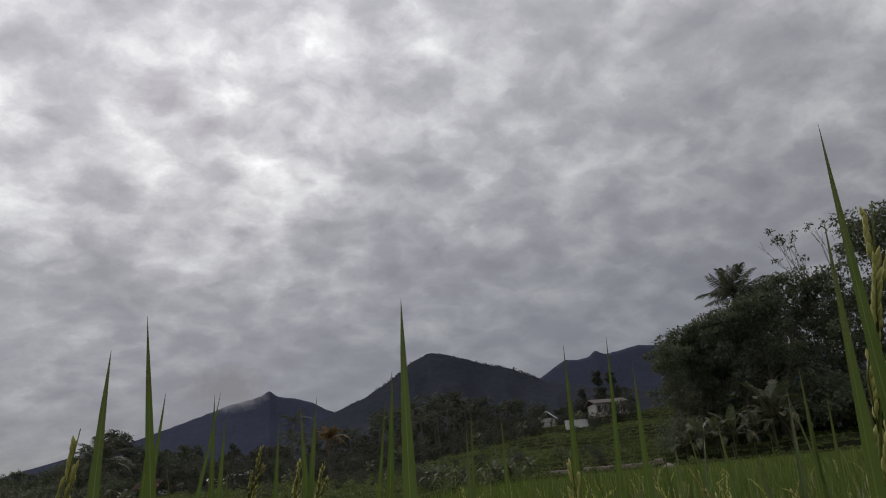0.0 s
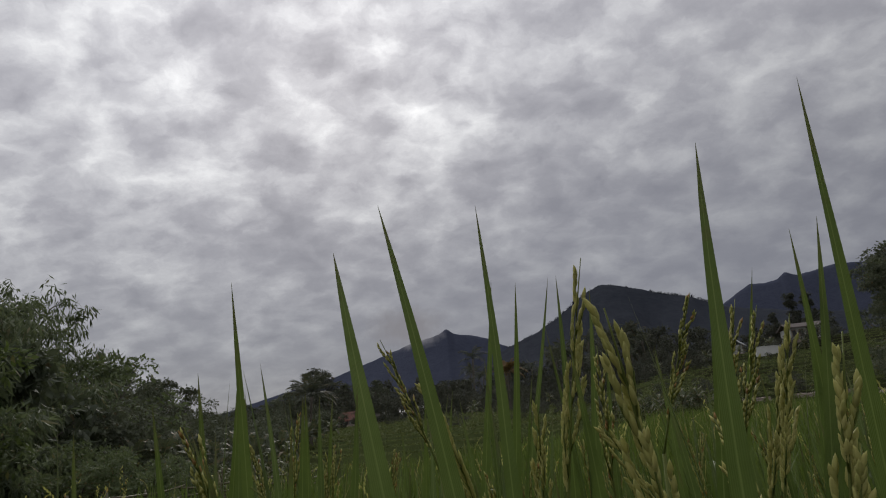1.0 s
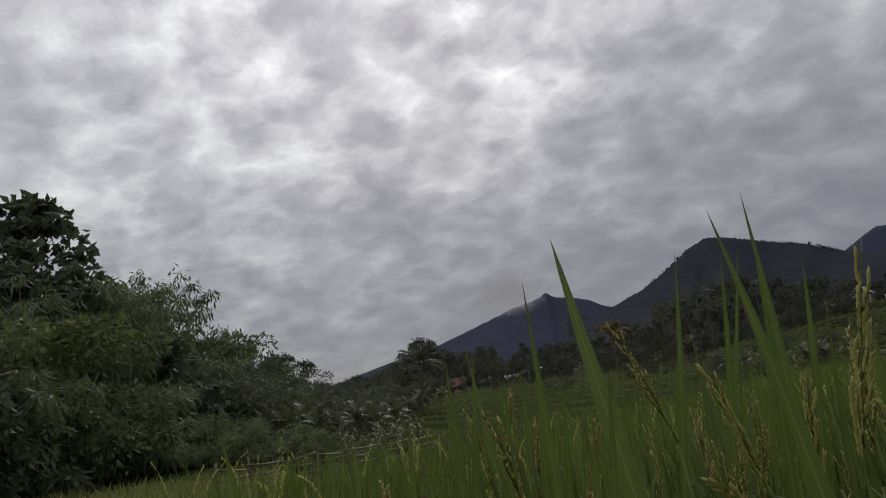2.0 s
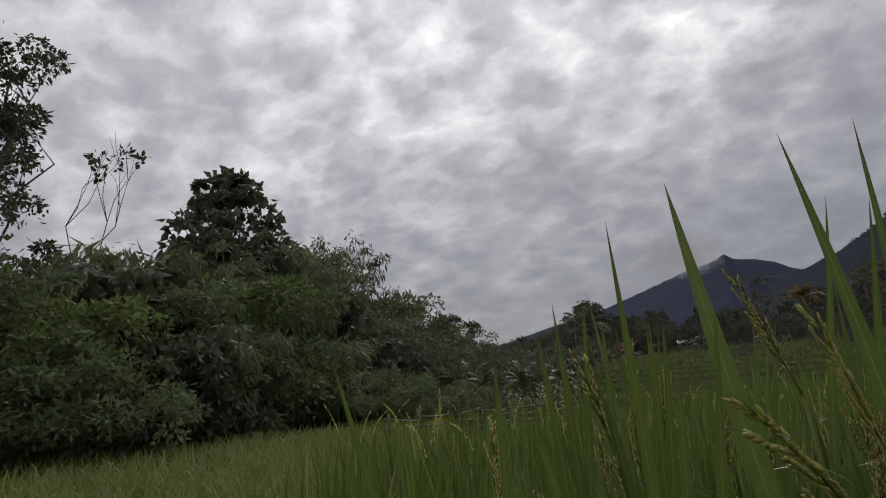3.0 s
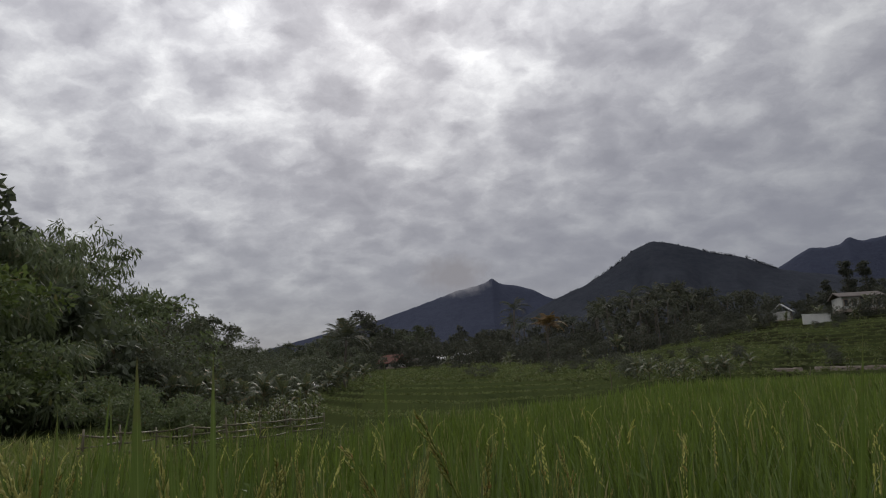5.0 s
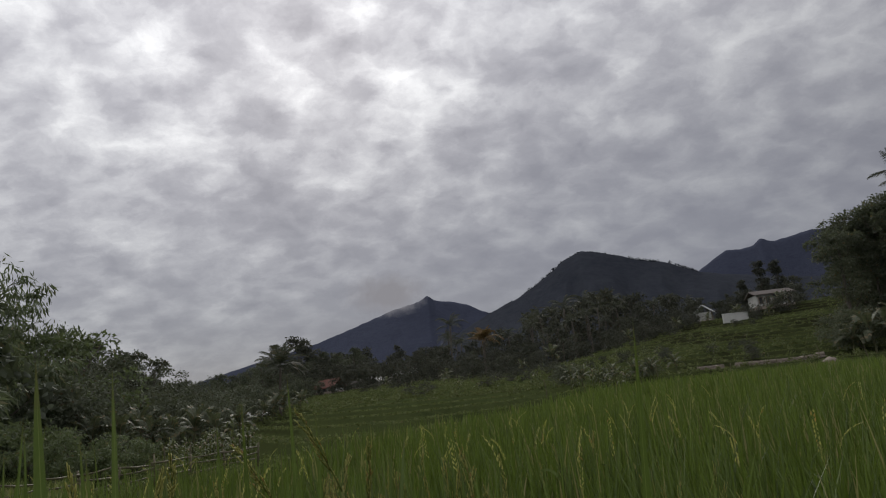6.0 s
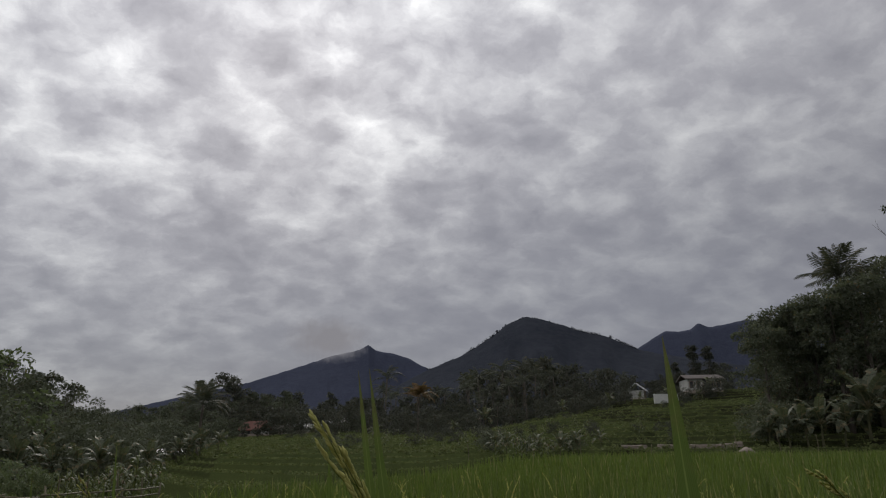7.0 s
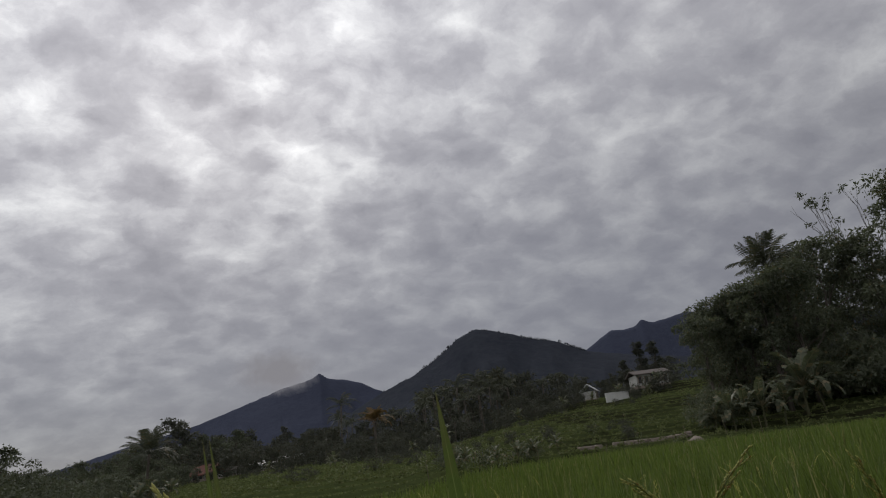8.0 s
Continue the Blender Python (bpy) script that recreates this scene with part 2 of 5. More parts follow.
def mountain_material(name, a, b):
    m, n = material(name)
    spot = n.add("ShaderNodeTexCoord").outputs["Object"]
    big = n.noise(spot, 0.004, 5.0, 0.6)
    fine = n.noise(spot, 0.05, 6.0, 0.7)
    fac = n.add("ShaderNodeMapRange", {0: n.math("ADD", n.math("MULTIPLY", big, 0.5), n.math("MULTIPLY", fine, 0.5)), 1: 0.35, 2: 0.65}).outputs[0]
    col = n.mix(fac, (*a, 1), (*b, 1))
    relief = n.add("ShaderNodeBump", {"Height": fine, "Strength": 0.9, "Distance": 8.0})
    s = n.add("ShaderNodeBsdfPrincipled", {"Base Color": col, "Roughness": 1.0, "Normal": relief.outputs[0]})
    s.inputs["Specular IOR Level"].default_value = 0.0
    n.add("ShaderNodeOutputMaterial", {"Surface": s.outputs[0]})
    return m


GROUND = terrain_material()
# forest colours with the blue of distance haze mixed into the base colour
MOUNTAIN_HAZED = mountain_material("hazed_forest_mountain", (0.031, 0.035, 0.045), (0.051, 0.056, 0.067))
MOUNTAIN_FAR_HAZED = mountain_material("far_haze_blue_mountain", (0.041, 0.047, 0.070), (0.059, 0.066, 0.094))


# ---- mesh helpers ----
def mesh_from(name, verts, faces, mat=None, smooth=False):
    me = bpy.data.meshes.new(name)
    me.from_pydata([tuple(v) for v in verts], [], [tuple(f) for f in faces])
    if smooth:
        me.polygons.foreach_set("use_smooth", [True] * len(me.polygons))
    if mat:
        me.materials.append(mat)
    me.update()
    return me


def array_mesh(name, verts, quads, mat, smooth=False):
    """A mesh out of an (n, 3) array of vertices and an (m, 3 or 4) array of faces."""
    me = bpy.data.meshes.new(name)
    k = quads.shape[1]
    me.vertices.add(len(verts))
    me.vertices.foreach_set("co", np.ascontiguousarray(verts, dtype=np.float32).ravel())
    me.loops.add(quads.size)
    me.loops.foreach_set("vertex_index", np.ascontiguousarray(quads, dtype=np.int32).ravel())
    me.polygons.add(len(quads))
    me.polygons.foreach_set("loop_start", np.arange(0, quads.size, k, dtype=np.int32))
    me.polygons.foreach_set("loop_total", np.full(len(quads), k, dtype=np.int32))
    if smooth:
        me.polygons.foreach_set("use_smooth", np.ones(len(quads), dtype=bool))
    me.materials.append(mat)
    me.update(calc_edges=True)
    me.validate()
    return me


def child(name, me, parent, label="", m=None):
    ob = new(name, me)
    ob.parent = parent
    if m is not None:
        ob.matrix_basis = m
    if label:
        tagged(ob, label)
    return ob


def tube(path, radii, sides=6, closed_end=True):
    """Vertices and faces of a tapered tube along a path."""
    path = [Vector(p) for p in path]
    verts, faces = [], []
    for i, p in enumerate(path):
        way = (path[min(i + 1, len(path) - 1)] - path[max(i - 1, 0)]).normalized()
        side = way.cross(Vector((0.31, 0.95, 0.12))).normalized()
        other = way.cross(side)
        for k in range(sides):
            a = 2 * math.pi * k / sides
            verts.append(p + (side * math.cos(a) + other * math.sin(a)) * radii[i])
    for i in range(len(path) - 1):
        for k in range(sides):
            a, b = i * sides + k, i * sides + (k + 1) % sides
            faces.append((a, b, b + sides, a + sides))
    if closed_end:
        faces.append(tuple(range((len(path) - 1) * sides, len(path) * sides)))
        faces.append(tuple(reversed(range(sides))))
    return verts, faces


def join(pieces):
    verts, faces = [], []
    for v, f in pieces:
        k = len(verts)
        verts += v
        faces += [tuple(i + k for i in q) for q in f]
    return verts, faces


# stretch by distance: far things grow but keep their place in the camera's view
UNSTRETCHED_D = np.array((0.0, 8.0, 20.0, 35.0, 75.0, 4000.0))
VIEW_STRETCH = np.array((1.0, 1.0, 1.3, 1.5, 2.0, 2.0))
TABLE_D = np.concatenate([np.arange(0, 160, 0.25), np.arange(160, 4000, 20.0)])
TABLE_STRETCHED = TABLE_D * np.interp(TABLE_D, UNSTRETCHED_D, VIEW_STRETCH)


def view_stretch(d):
    return np.interp(d, UNSTRETCHED_D, VIEW_STRETCH)


def polar(az, d):
    """The place at unstretched distance d from the middle of the walk, az degrees left of ahead."""
    a, stretched = np.radians(az), d * view_stretch(d)
    return 0.8 - np.sin(a) * stretched, -0.2 + np.cos(a) * stretched


def unstretched(x, y):
    """Unstretched distance, degrees left of ahead and stretch of a place, and the place before stretching."""
    dx, dy = np.asarray(x, float) - 0.8, np.asarray(y, float) + 0.2
    stretched = np.hypot(dx, dy)
    d = np.interp(stretched, TABLE_STRETCHED, TABLE_D)
    k = view_stretch(d)
    return d, np.degrees(np.arctan2(-dx, dy)), k, 0.8 + dx / k, -0.2 + dy / k


# ---- ground ----
EDGE_AZ = (-180, -60, -35, -11, 2, 17, 25, 38, 48, 54, 59, 63, 80, 120, 180)
EDGE_D = (12, 28, 30, 28, 18.5, 11.5, 8.6, 7.4, 7.0, 5.0, 4.0, 2.8, 2.4, 3.5, 12)
RISE_AZ = (-180, -60, -35, -25, -15, -9, -3, 2, 7, 16, 25, 32, 40, 180)
RISE = (0, 7.0, 7.6, 7.4, 6.9, 6.3, 4.8, 3.5, 3.1, 3.2, 2.4, 0.5, 0.0, 0.0)


def edge(az):
    return np.interp(az, EDGE_AZ, EDGE_D)


def step_height(az):
    """Terraces are high on the steep slope and low in the valley."""
    return np.interp(az, (-4, 7), (0.36, 0.17))


def terrace_level(x, y, d, az, up):
    """The climb counted in steps, uneven along each terrace and from plot to plot."""
    wob = 0.45 * np.sin(x * 0.21 + 1.3) + 0.35 * np.sin(y * 0.33 + x * 0.12) + 0.16 * np.sin(x * 0.83 + y * 0.31)
    plot = 0.38 * np.sin(np.floor((az + 1.4 * np.sin(d * 0.16)) / 5.3) * 12.99)
    return up / step_height(az) + wob * np.clip(up, 0, 1) + plot * np.clip(up * 1.5 - 0.6, 0, 1)


def terrace_phase(x, y):
    """How far along its own terrace a place lies, from the lip (0) to the foot of the next bank (0.78), and its climb."""
    d, az, k, px, py = unstretched(x, y)
    d0 = np.maximum(edge(az), 12.0)
    up = np.interp(az, RISE_AZ, RISE) * np.clip((d - d0) / (75 - d0), 0, 1)
    u = terrace_level(px, py, d, az, up)
    return u - np.floor(u), up


def ground_height(x, y):
    """Flat paddies near the walk; beyond their edge terraces climb to the wooded slope."""
    d, az, k, px, py = unstretched(x, y)
    d0 = np.maximum(edge(az), 12.0)
    rise = np.interp(az, RISE_AZ, RISE)
    far = np.clip((d - 75) / 85, 0, 1.0)
    up = rise * np.clip((d - d0) / (75 - d0), 0, 1) + rise * 0.85 * far
    u = terrace_level(px, py, d, az, up)
    n = np.floor(u)
    ter = step_height(az) * (n + np.clip((u - n - 0.74) / 0.26, 0, 1))
    mixw = np.clip((d - 78) / 12, 0, 1)
    h = np.where(up > 0.02, np.maximum(ter, 0) * (1 - mixw) + up * mixw, 0.0)
    right = np.clip((d - 17) / 0.5, 0, 1) * np.clip((6 - az) / 6, 0, 1) * (az > -120)
    bumps = np.where(d > 90, np.clip((d - 90) / 100, 0, 1) * 2.0 * np.sin(px * 0.021) * np.sin(py * 0.017 + 1), 0)
    h = h + 0.20 * right + bumps
    # stretched heights, less an eye-height term that keeps the camera's view
    return k * h - (k - 1) * 1.05 * np.clip(h / 3, 0, 1)


def make_ground():
    rings = list(np.arange(0.6, 12, 0.8)) + list(np.arange(12, 92, 0.28))
    r = 92.0
    while r < 2400:
        rings.append(r)
        r *= 1.07
    az = np.concatenate([np.arange(-60, 80, 0.5), np.arange(80, 300, 2.0)])
    rr, aa = np.meshgrid(np.array(rings), np.radians(az), indexing="ij")
    x, y = polar(np.degrees(aa), rr)
    z = ground_height(x, y)
    verts = np.stack([x, y, z], -1).reshape(-1, 3)
    nr, na = rr.shape
    i, j = np.meshgrid(np.arange(nr - 1), np.arange(na), indexing="ij")
    a, b = i * na + j, i * na + (j + 1) % na
    quads = np.stack([a, a + na, b + na, b], -1).reshape(-1, 4)
    # the middle is closed by a fan of one more ring
    verts = np.vstack([verts, [[0.8, -0.2, 0.0]]])
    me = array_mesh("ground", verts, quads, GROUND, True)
    bm = bmesh.new()
    bm.from_mesh(me)
    bm.verts.ensure_lookup_table()
    c = bm.verts[len(verts) - 1]
    for j in range(na):
        bm.faces.new((c, bm.verts[j], bm.verts[(j + 1) % na]))
    bmesh.ops.recalc_face_normals(bm, faces=bm.faces)
    bm.to_mesh(me)
    bm.free()
    ob = new("ground", me)
    tagged(ob, "green terraced hillside and muddy paddy ground", "ground", kind="structure")


make_ground()


# ---- mountains ----
def make_mountain(name, label, profile, d, depth, mat, seed, rough=1.0):
    """A ridge: a crest along a few control points (degrees left, degrees up), with spurs that run down to its foot."""
    rng = np.random.default_rng(seed)
    az = np.array([p[0] for p in profile][::-1], float)
    el = np.array([p[1] for p in profile][::-1], float)
    n, rows = 340, 40
    a = np.linspace(az[0], az[-1], n)
    crest = 1.0 + d * np.tan(np.radians(np.interp(a, az, el)))
    kernel = np.array([0, 1, 2, 1, 0.0]) / 4
    crest = np.convolve(np.pad(crest, 2, mode="edge"), kernel, mode="valid")
    verts = []
    for k in range(-14, rows):
        s = k / (rows - 1)
        for i in range(n):
            if k >= 0:
                dist = d - depth * s
                fall = (1 - s) ** 1.35
            else:
                dist = d - depth * s * 1.2
                fall = (1 + s * 1.6)
            ang = radians(a[i])
            x, y = -math.sin(ang) * dist, math.cos(ang) * dist
            spur = noise.ridged_multi_fractal(Vector((a[i] * 0.22, s * 1.3 + seed, seed * 1.7)), 1.0, 2.0, 4, 1.0, 2.0) - 1.1
            spur = min(spur, 0.0)
            fuzz = noise.noise(Vector((x * 0.03, y * 0.03, seed))) * 3.0 * rough
            z = crest[i] * fall + spur * crest[i] * 0.16 * math.sin(math.pi * min(1, max(0, abs(s)))) + fuzz
            verts.append((x, y, z - 4 * (s > 0.97)))
    total = rows + 14
    quads = [(j * n + i, j * n + i + 1, (j + 1) * n + i + 1, (j + 1) * n + i) for j in range(total - 1) for i in range(n - 1)]
    ob = new(name, array_mesh(name, np.array(verts), np.array(quads), mat, True))
    tagged(ob, label, "mountain", kind="structure")


make_mountain("backdrop_mountain_far", "distant mountain ridge tinted haze-blue under low cloud",
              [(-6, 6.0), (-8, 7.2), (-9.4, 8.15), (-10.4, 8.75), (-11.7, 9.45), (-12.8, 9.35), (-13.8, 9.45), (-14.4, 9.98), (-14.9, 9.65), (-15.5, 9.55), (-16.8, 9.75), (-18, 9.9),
               (-22, 9.4), (-28, 8.0), (-40, 5.0), (-55, 3.0)], 3600, 900, MOUNTAIN_FAR_HAZED, 5, 1.3)
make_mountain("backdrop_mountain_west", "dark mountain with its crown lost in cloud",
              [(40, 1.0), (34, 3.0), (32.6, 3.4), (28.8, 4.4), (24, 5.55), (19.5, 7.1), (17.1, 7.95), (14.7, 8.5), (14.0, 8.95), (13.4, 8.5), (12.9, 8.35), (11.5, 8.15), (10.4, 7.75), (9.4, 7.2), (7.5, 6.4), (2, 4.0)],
              2700, 1000, MOUNTAIN_FAR_HAZED, 3)
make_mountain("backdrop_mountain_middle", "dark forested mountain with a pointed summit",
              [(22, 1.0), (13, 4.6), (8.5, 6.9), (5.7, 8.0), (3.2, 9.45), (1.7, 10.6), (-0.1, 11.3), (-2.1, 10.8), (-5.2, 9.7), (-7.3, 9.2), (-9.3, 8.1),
               (-14, 7.0), (-25, 5.0), (-50, 2.0)], 2000, 900, MOUNTAIN_HAZED, 8)


# ---- trees ----
def scatter_leaves(centres, radii, count, length, width, rng, droop=0.35, shell=0.55, fold=0.18, squash=0.8, lift=0.6):
    """Vertices and faces of leaves around clump centres: each a folded blade of four triangles' worth, in two quads."""
    c = np.asarray(centres, float)
    idx = rng.integers(0, len(c), count)
    way = rng.normal(size=(count, 3))
    way[:, 2] = np.where(rng.random(count) < lift, np.abs(way[:, 2]), way[:, 2])
    way /= np.linalg.norm(way, axis=1)[:, None]
    r = np.asarray(radii)[idx] * (shell + (1 - shell) * rng.random(count)) ** 0.8
    r = r * np.where(rng.random(count) < 0.14, 1.0 + 0.5 * rng.random(count), 1.0)
    base = c[idx] + way * r[:, None] * np.array([1, 1, squash])
    ax = way * 0.7 + rng.normal(size=(count, 3)) * 0.6
    ax[:, 2] -= droop * 1.6
    ax /= np.linalg.norm(ax, axis=1)[:, None]
    side = np.cross(ax, rng.normal(size=(count, 3)) * 0.75 + np.array([0, 0, 0.8]))
    side /= np.linalg.norm(side, axis=1)[:, None] + 1e-9
    nor = np.cross(ax, side)
    ln = length * (0.6 + 0.8 * rng.random(count))[:, None]
    wd = width * (0.6 + 0.8 * rng.random(count))[:, None]
    tip = base + ax * ln
    mid = base + ax * ln * 0.45
    left = mid + side * wd * 0.5 + nor * wd * fold
    right = mid - side * wd * 0.5 + nor * wd * fold
    verts = np.stack([base, left, tip, right], 1).reshape(-1, 3)
    k = np.arange(count)[:, None] * 4
    tris = np.concatenate([k + np.array([[0, 1, 2]]), k + np.array([[0, 2, 3]])], 0)
    return verts, tris


def clumps_in(rng, count, h0, h1, r, top=0.55, lean=(0, 0), puff=0.20, dome=False):
    """Clump centres of an uneven crown between two heights, widest in its lower middle."""
    out, rad = [], []
    for _ in range(count):
        u = rng.random()
        w = math.sin(math.pi * (0.12 + 0.80 * u ** 0.9)) ** top
        a = rng.random() * 2 * math.pi
        q = r * w * math.sqrt(rng.random()) * (0.6 + 0.75 * rng.random())
        if dome:
            q = r * math.sqrt(max(0.02, 1 - u ** 2.2)) * (0.25 + 0.75 * rng.random() ** 0.5)
        out.append((math.cos(a) * q + lean[0] * u, math.sin(a) * q + lean[1] * u, h0 + (h1 - h0) * u))
        rad.append(r * (puff + puff * rng.random()))
    return out, rad


def wood(rng, h, r0, targets, limbs, fork=0.4, lean=(0, 0)):
    """A trunk with limbs that reach towards some of the clumps."""
    n = 7
    path = [(lean[0] * (i / n) ** 1.5 + 0.05 * h * math.sin(i * 1.3 + rng.random()) * 0.25, lean[1] * (i / n) ** 1.5 + 0.04 * h * math.cos(i * 1.7) * 0.2,
             h * i / n - 0.05) for i in range(n + 1)]
    pieces = [tube(path, [r0 * (1.25 if i == 0 else 1) * (1 - 0.8 * i / n) for i in range(n + 1)], 7)]
    pick = rng.permutation(len(targets))[:limbs]
    for k in pick:
        t = Vector(targets[k])
        s = min(0.95, max(fork, t.z / h - 0.25 - 0.2 * rng.random()))
        i = int(s * n)
        a = Vector(path[i]).lerp(Vector(path[min(i + 1, n)]), s * n - i)
        m1 = a.lerp(t, 0.5) + Vector((rng.normal() * 0.06 * h, rng.normal() * 0.06 * h, 0.03 * h))
        rr = r0 * (1 - 0.8 * s) * 0.5
        pieces.append(tube([a, a.lerp(m1, 0.5) + Vector((0, 0, 0.02 * h)), m1, m1.lerp(t, 0.6), t], [rr, rr * 0.8, rr * 0.6, rr * 0.35, rr * 0.12], 5))
    return join(pieces)


def broad_tree(label, h, r, leaf, seed, leaves=5000, clumps=34, leafmat=None, low=0.3, limbs=14, lean=(0, 0), name="tree", narrow=0.5, droop=0.35, trunk_r=None, squash=0.8, top=0.55, puff=0.20, dome=False, shell=0.55):
    rng = np.random.default_rng(seed)
    root = new(name)
    c, rad = clumps_in(rng, clumps, h * low, h * 0.95, r, top, lean, puff, dome)
    v, f = wood(rng, h * 0.86, trunk_r or h * 0.017, c, limbs, 0.25, lean)
    child("trunk", mesh_from("trunk", v, f, BARK, True), root)
    v, f = scatter_leaves(c, rad, leaves, leaf, leaf * narrow, rng, droop, shell, squash=squash)
    child("crown", array_mesh("crown", v, f, leafmat or LEAF_BROAD), root)
    return tagged(root, label, "tree")


def shrub(label, h, r, leaf, seed, leaves=3500, leafmat=None, narrow=0.5, clumps=26, droop=0.3, puff=0.2):
    rng = np.random.default_rng(seed)
    root = new("shrub")
    c, rad = clumps_in(rng, clumps, h * 0.08, h * 0.9, r, 0.35, puff=puff)
    pieces = []
    for k in range(6):
        t = Vector(c[k])
        b = Vector((rng.normal() * 0.1, rng.normal() * 0.1, -0.05))
        pieces.append(tube([b, b.lerp(t, 0.5) + Vector((0, 0, 0.1 * h)), t], [0.03, 0.02, 0.008], 5))
    v, f = join(pieces)
    child("stem", mesh_from("stem", v, f, BARK, True), root)
    v, f = scatter_leaves(c, rad, leaves, leaf, leaf * narrow, rng, droop)
    child("foliage", array_mesh("foliage", v, f, leafmat or LEAF_SHRUB), root)
    return tagged(root, label, "shrub")


def bamboo(label, h, r, seed, culms=22, leaves=11500, sway=(0, 0)):
    rng = np.random.default_rng(seed)
    root = new("bamboo_clump")
    pieces, centres, radii = [], [], []
    for k in range(culms):
        a = rng.random() * 2 * math.pi
        q = 0.7 * math.sqrt(rng.random())
        top = h * (0.7 + 0.3 * rng.random())
        out = r * (0.35 + 0.65 * rng.random())
        ex, ey = math.cos(a) * out + sway[0], math.sin(a) * out + sway[1]
        path = []
        for i in range(9):
            s = i / 8
            bend = s ** 2.4
            path.append((math.cos(a) * q + ex * bend, math.sin(a) * q + ey * bend, top * (s - 0.20 * s ** 5 - 0.16 * s ** 9) - 0.05))
        pieces.append(tube(path, [0.045 * (1 - 0.85 * i / 8) for i in range(9)], 5))
        for i in range(2, 9):
            for _ in range(2):
                p = path[i]
                centres.append((p[0] + rng.normal() * 0.35, p[1] + rng.normal() * 0.35, p[2] + rng.normal() * 0.2 - 0.12))
                radii.append(0.22 + 0.34 * rng.random() ** 1.5)
    for v, f in pieces:
        child("culm", mesh_from("culm", v, f, CULM, True), root)
    v, f = scatter_leaves(centres, radii, leaves, 0.30, 0.060, rng, 0.95, 0.2, 0.1, 1.2)
    child("foliage", array_mesh("foliage", v, f, LEAF_BAMBOO), root)
    return tagged(root, label, "bamboo")


def frond_mesh(length, seed, leafmat, droop=1.0, leaflets=34):
    """A feathered palm frond: an arched midrib with hanging leaflets on both sides."""
    rng = np.random.default_rng(seed)
    verts, faces = [], []
    pts = []
    for i in range(13):
        s = i / 12
        pts.append(Vector((length * (s - 0.18 * droop * s ** 2.6), 0, length * (0.42 * s - 0.72 * droop * s ** 2.2))))
    v, f = tube(pts, [0.035 * (1 - 0.9 * i / 12) for i in range(13)], 4)
    verts += [tuple(p) for p in v]
    faces += f
    for k in range(leaflets):
        s = 0.16 + 0.84 * k / leaflets
        i = min(11, int(s * 12))
        p = pts[i].lerp(pts[i + 1], s * 12 - i)
        ln = length * 0.24 * math.sin(math.pi * min(1, s * 0.82 + 0.16)) + 0.08
        for sg in (-1, 1):
            end = p + Vector((ln * 0.55, sg * ln * (0.75 + 0.1 * rng.random()), -ln * (0.35 + 0.35 * rng.random())))
            w = Vector((0.022 * length / 3 + 0.006, 0, 0.0))
            m = p.lerp(end, 0.5) + Vector((0, 0, ln * 0.1))
            b = len(verts)
            verts += [tuple(p - w), tuple(p + w), tuple(m + w * 1.2), tuple(m - w * 1.2), tuple(end)]
            faces += [(b, b + 1, b + 2, b + 3), (b + 3, b + 2, b + 4)]
    return mesh_from("frond", verts, faces, leafmat)


def palm(label, h, seed, fronds=17, length=3.0, leafmat=None, lean=(0.3, 0.1), leaflets=34, droop=0.7):
    rng = np.random.default_rng(seed)
    root = new("coconut_palm")
    path = [(lean[0] * h * 0.1 * (i / 8) ** 2, lean[1] * h * 0.1 * (i / 8) ** 2, h * i / 8 - 0.05) for i in range(9)]
    v, f = tube(path, [0.2 if i == 0 else 0.15 - 0.005 * i for i in range(9)], 8)
    child("trunk", mesh_from("trunk", v, f, BARK, True), root)
    kinds = [frond_mesh(length * (0.9 + 0.1 * k), seed + k, leafmat or LEAF_PALM, droop + 0.28 * k, leaflets) for k in range(3)]
    top = path[-1]
    for k in range(fronds):
        tilt = -70 + 85 * (k / fronds) + rng.normal() * 6
        child("frond", kinds[k % 3], root, m=pose(*top, rng.normal() * 10, tilt, k * 137.5 + rng.normal() * 12))
    return tagged(root, label, "palm")


def banana_leaf_mesh(length, width, seed, arch=1.0):
    """A long banana blade: a short stalk, a midrib that arches over, halves folded up along it and torn into strips."""
    rng = np.random.default_rng(seed)
    verts, faces = [], []

    def rib(s):
        return Vector((length * (s - 0.22 * arch * s ** 3), 0, length * (0.55 * s - 0.85 * arch * s ** 2.4)))

    strips = 11
    for sg in (-1, 1):
        for k in range(strips):
            s0 = 0.13 + 0.87 * k / strips
            s1 = s0 + 0.87 / strips * (0.72 + 0.26 * rng.random())
            hang = 0.15 + 0.5 * rng.random() ** 2
            row = []
            for s in (s0, s1):
                w = width * 0.5 * math.sin(math.pi * min(0.98, (s - 0.06) / 0.97)) ** 0.5
                p = rib(s)
                row.append((p, p + Vector((0.02 * length, sg * w * 0.55, w * 0.22)), p + Vector((0.05 * length, sg * w, w * (0.25 - hang)))))
            b = len(verts)
            for p in row[0] + row[1]:
                verts.append(tuple(p))
            faces += [(b, b + 1, b + 4, b + 3), (b + 1, b + 2, b + 5, b + 4)]
    v, f = tube([rib(i / 8) for i in range(9)], [width * 0.06 * (1 - 0.85 * i / 8) for i in range(9)], 4)
    k = len(verts)
    verts += [tuple(p) for p in v]
    faces += [tuple(i + k for i in q) for q in f]
    return mesh_from("leaf", verts, faces, LEAF_BANANA, True)


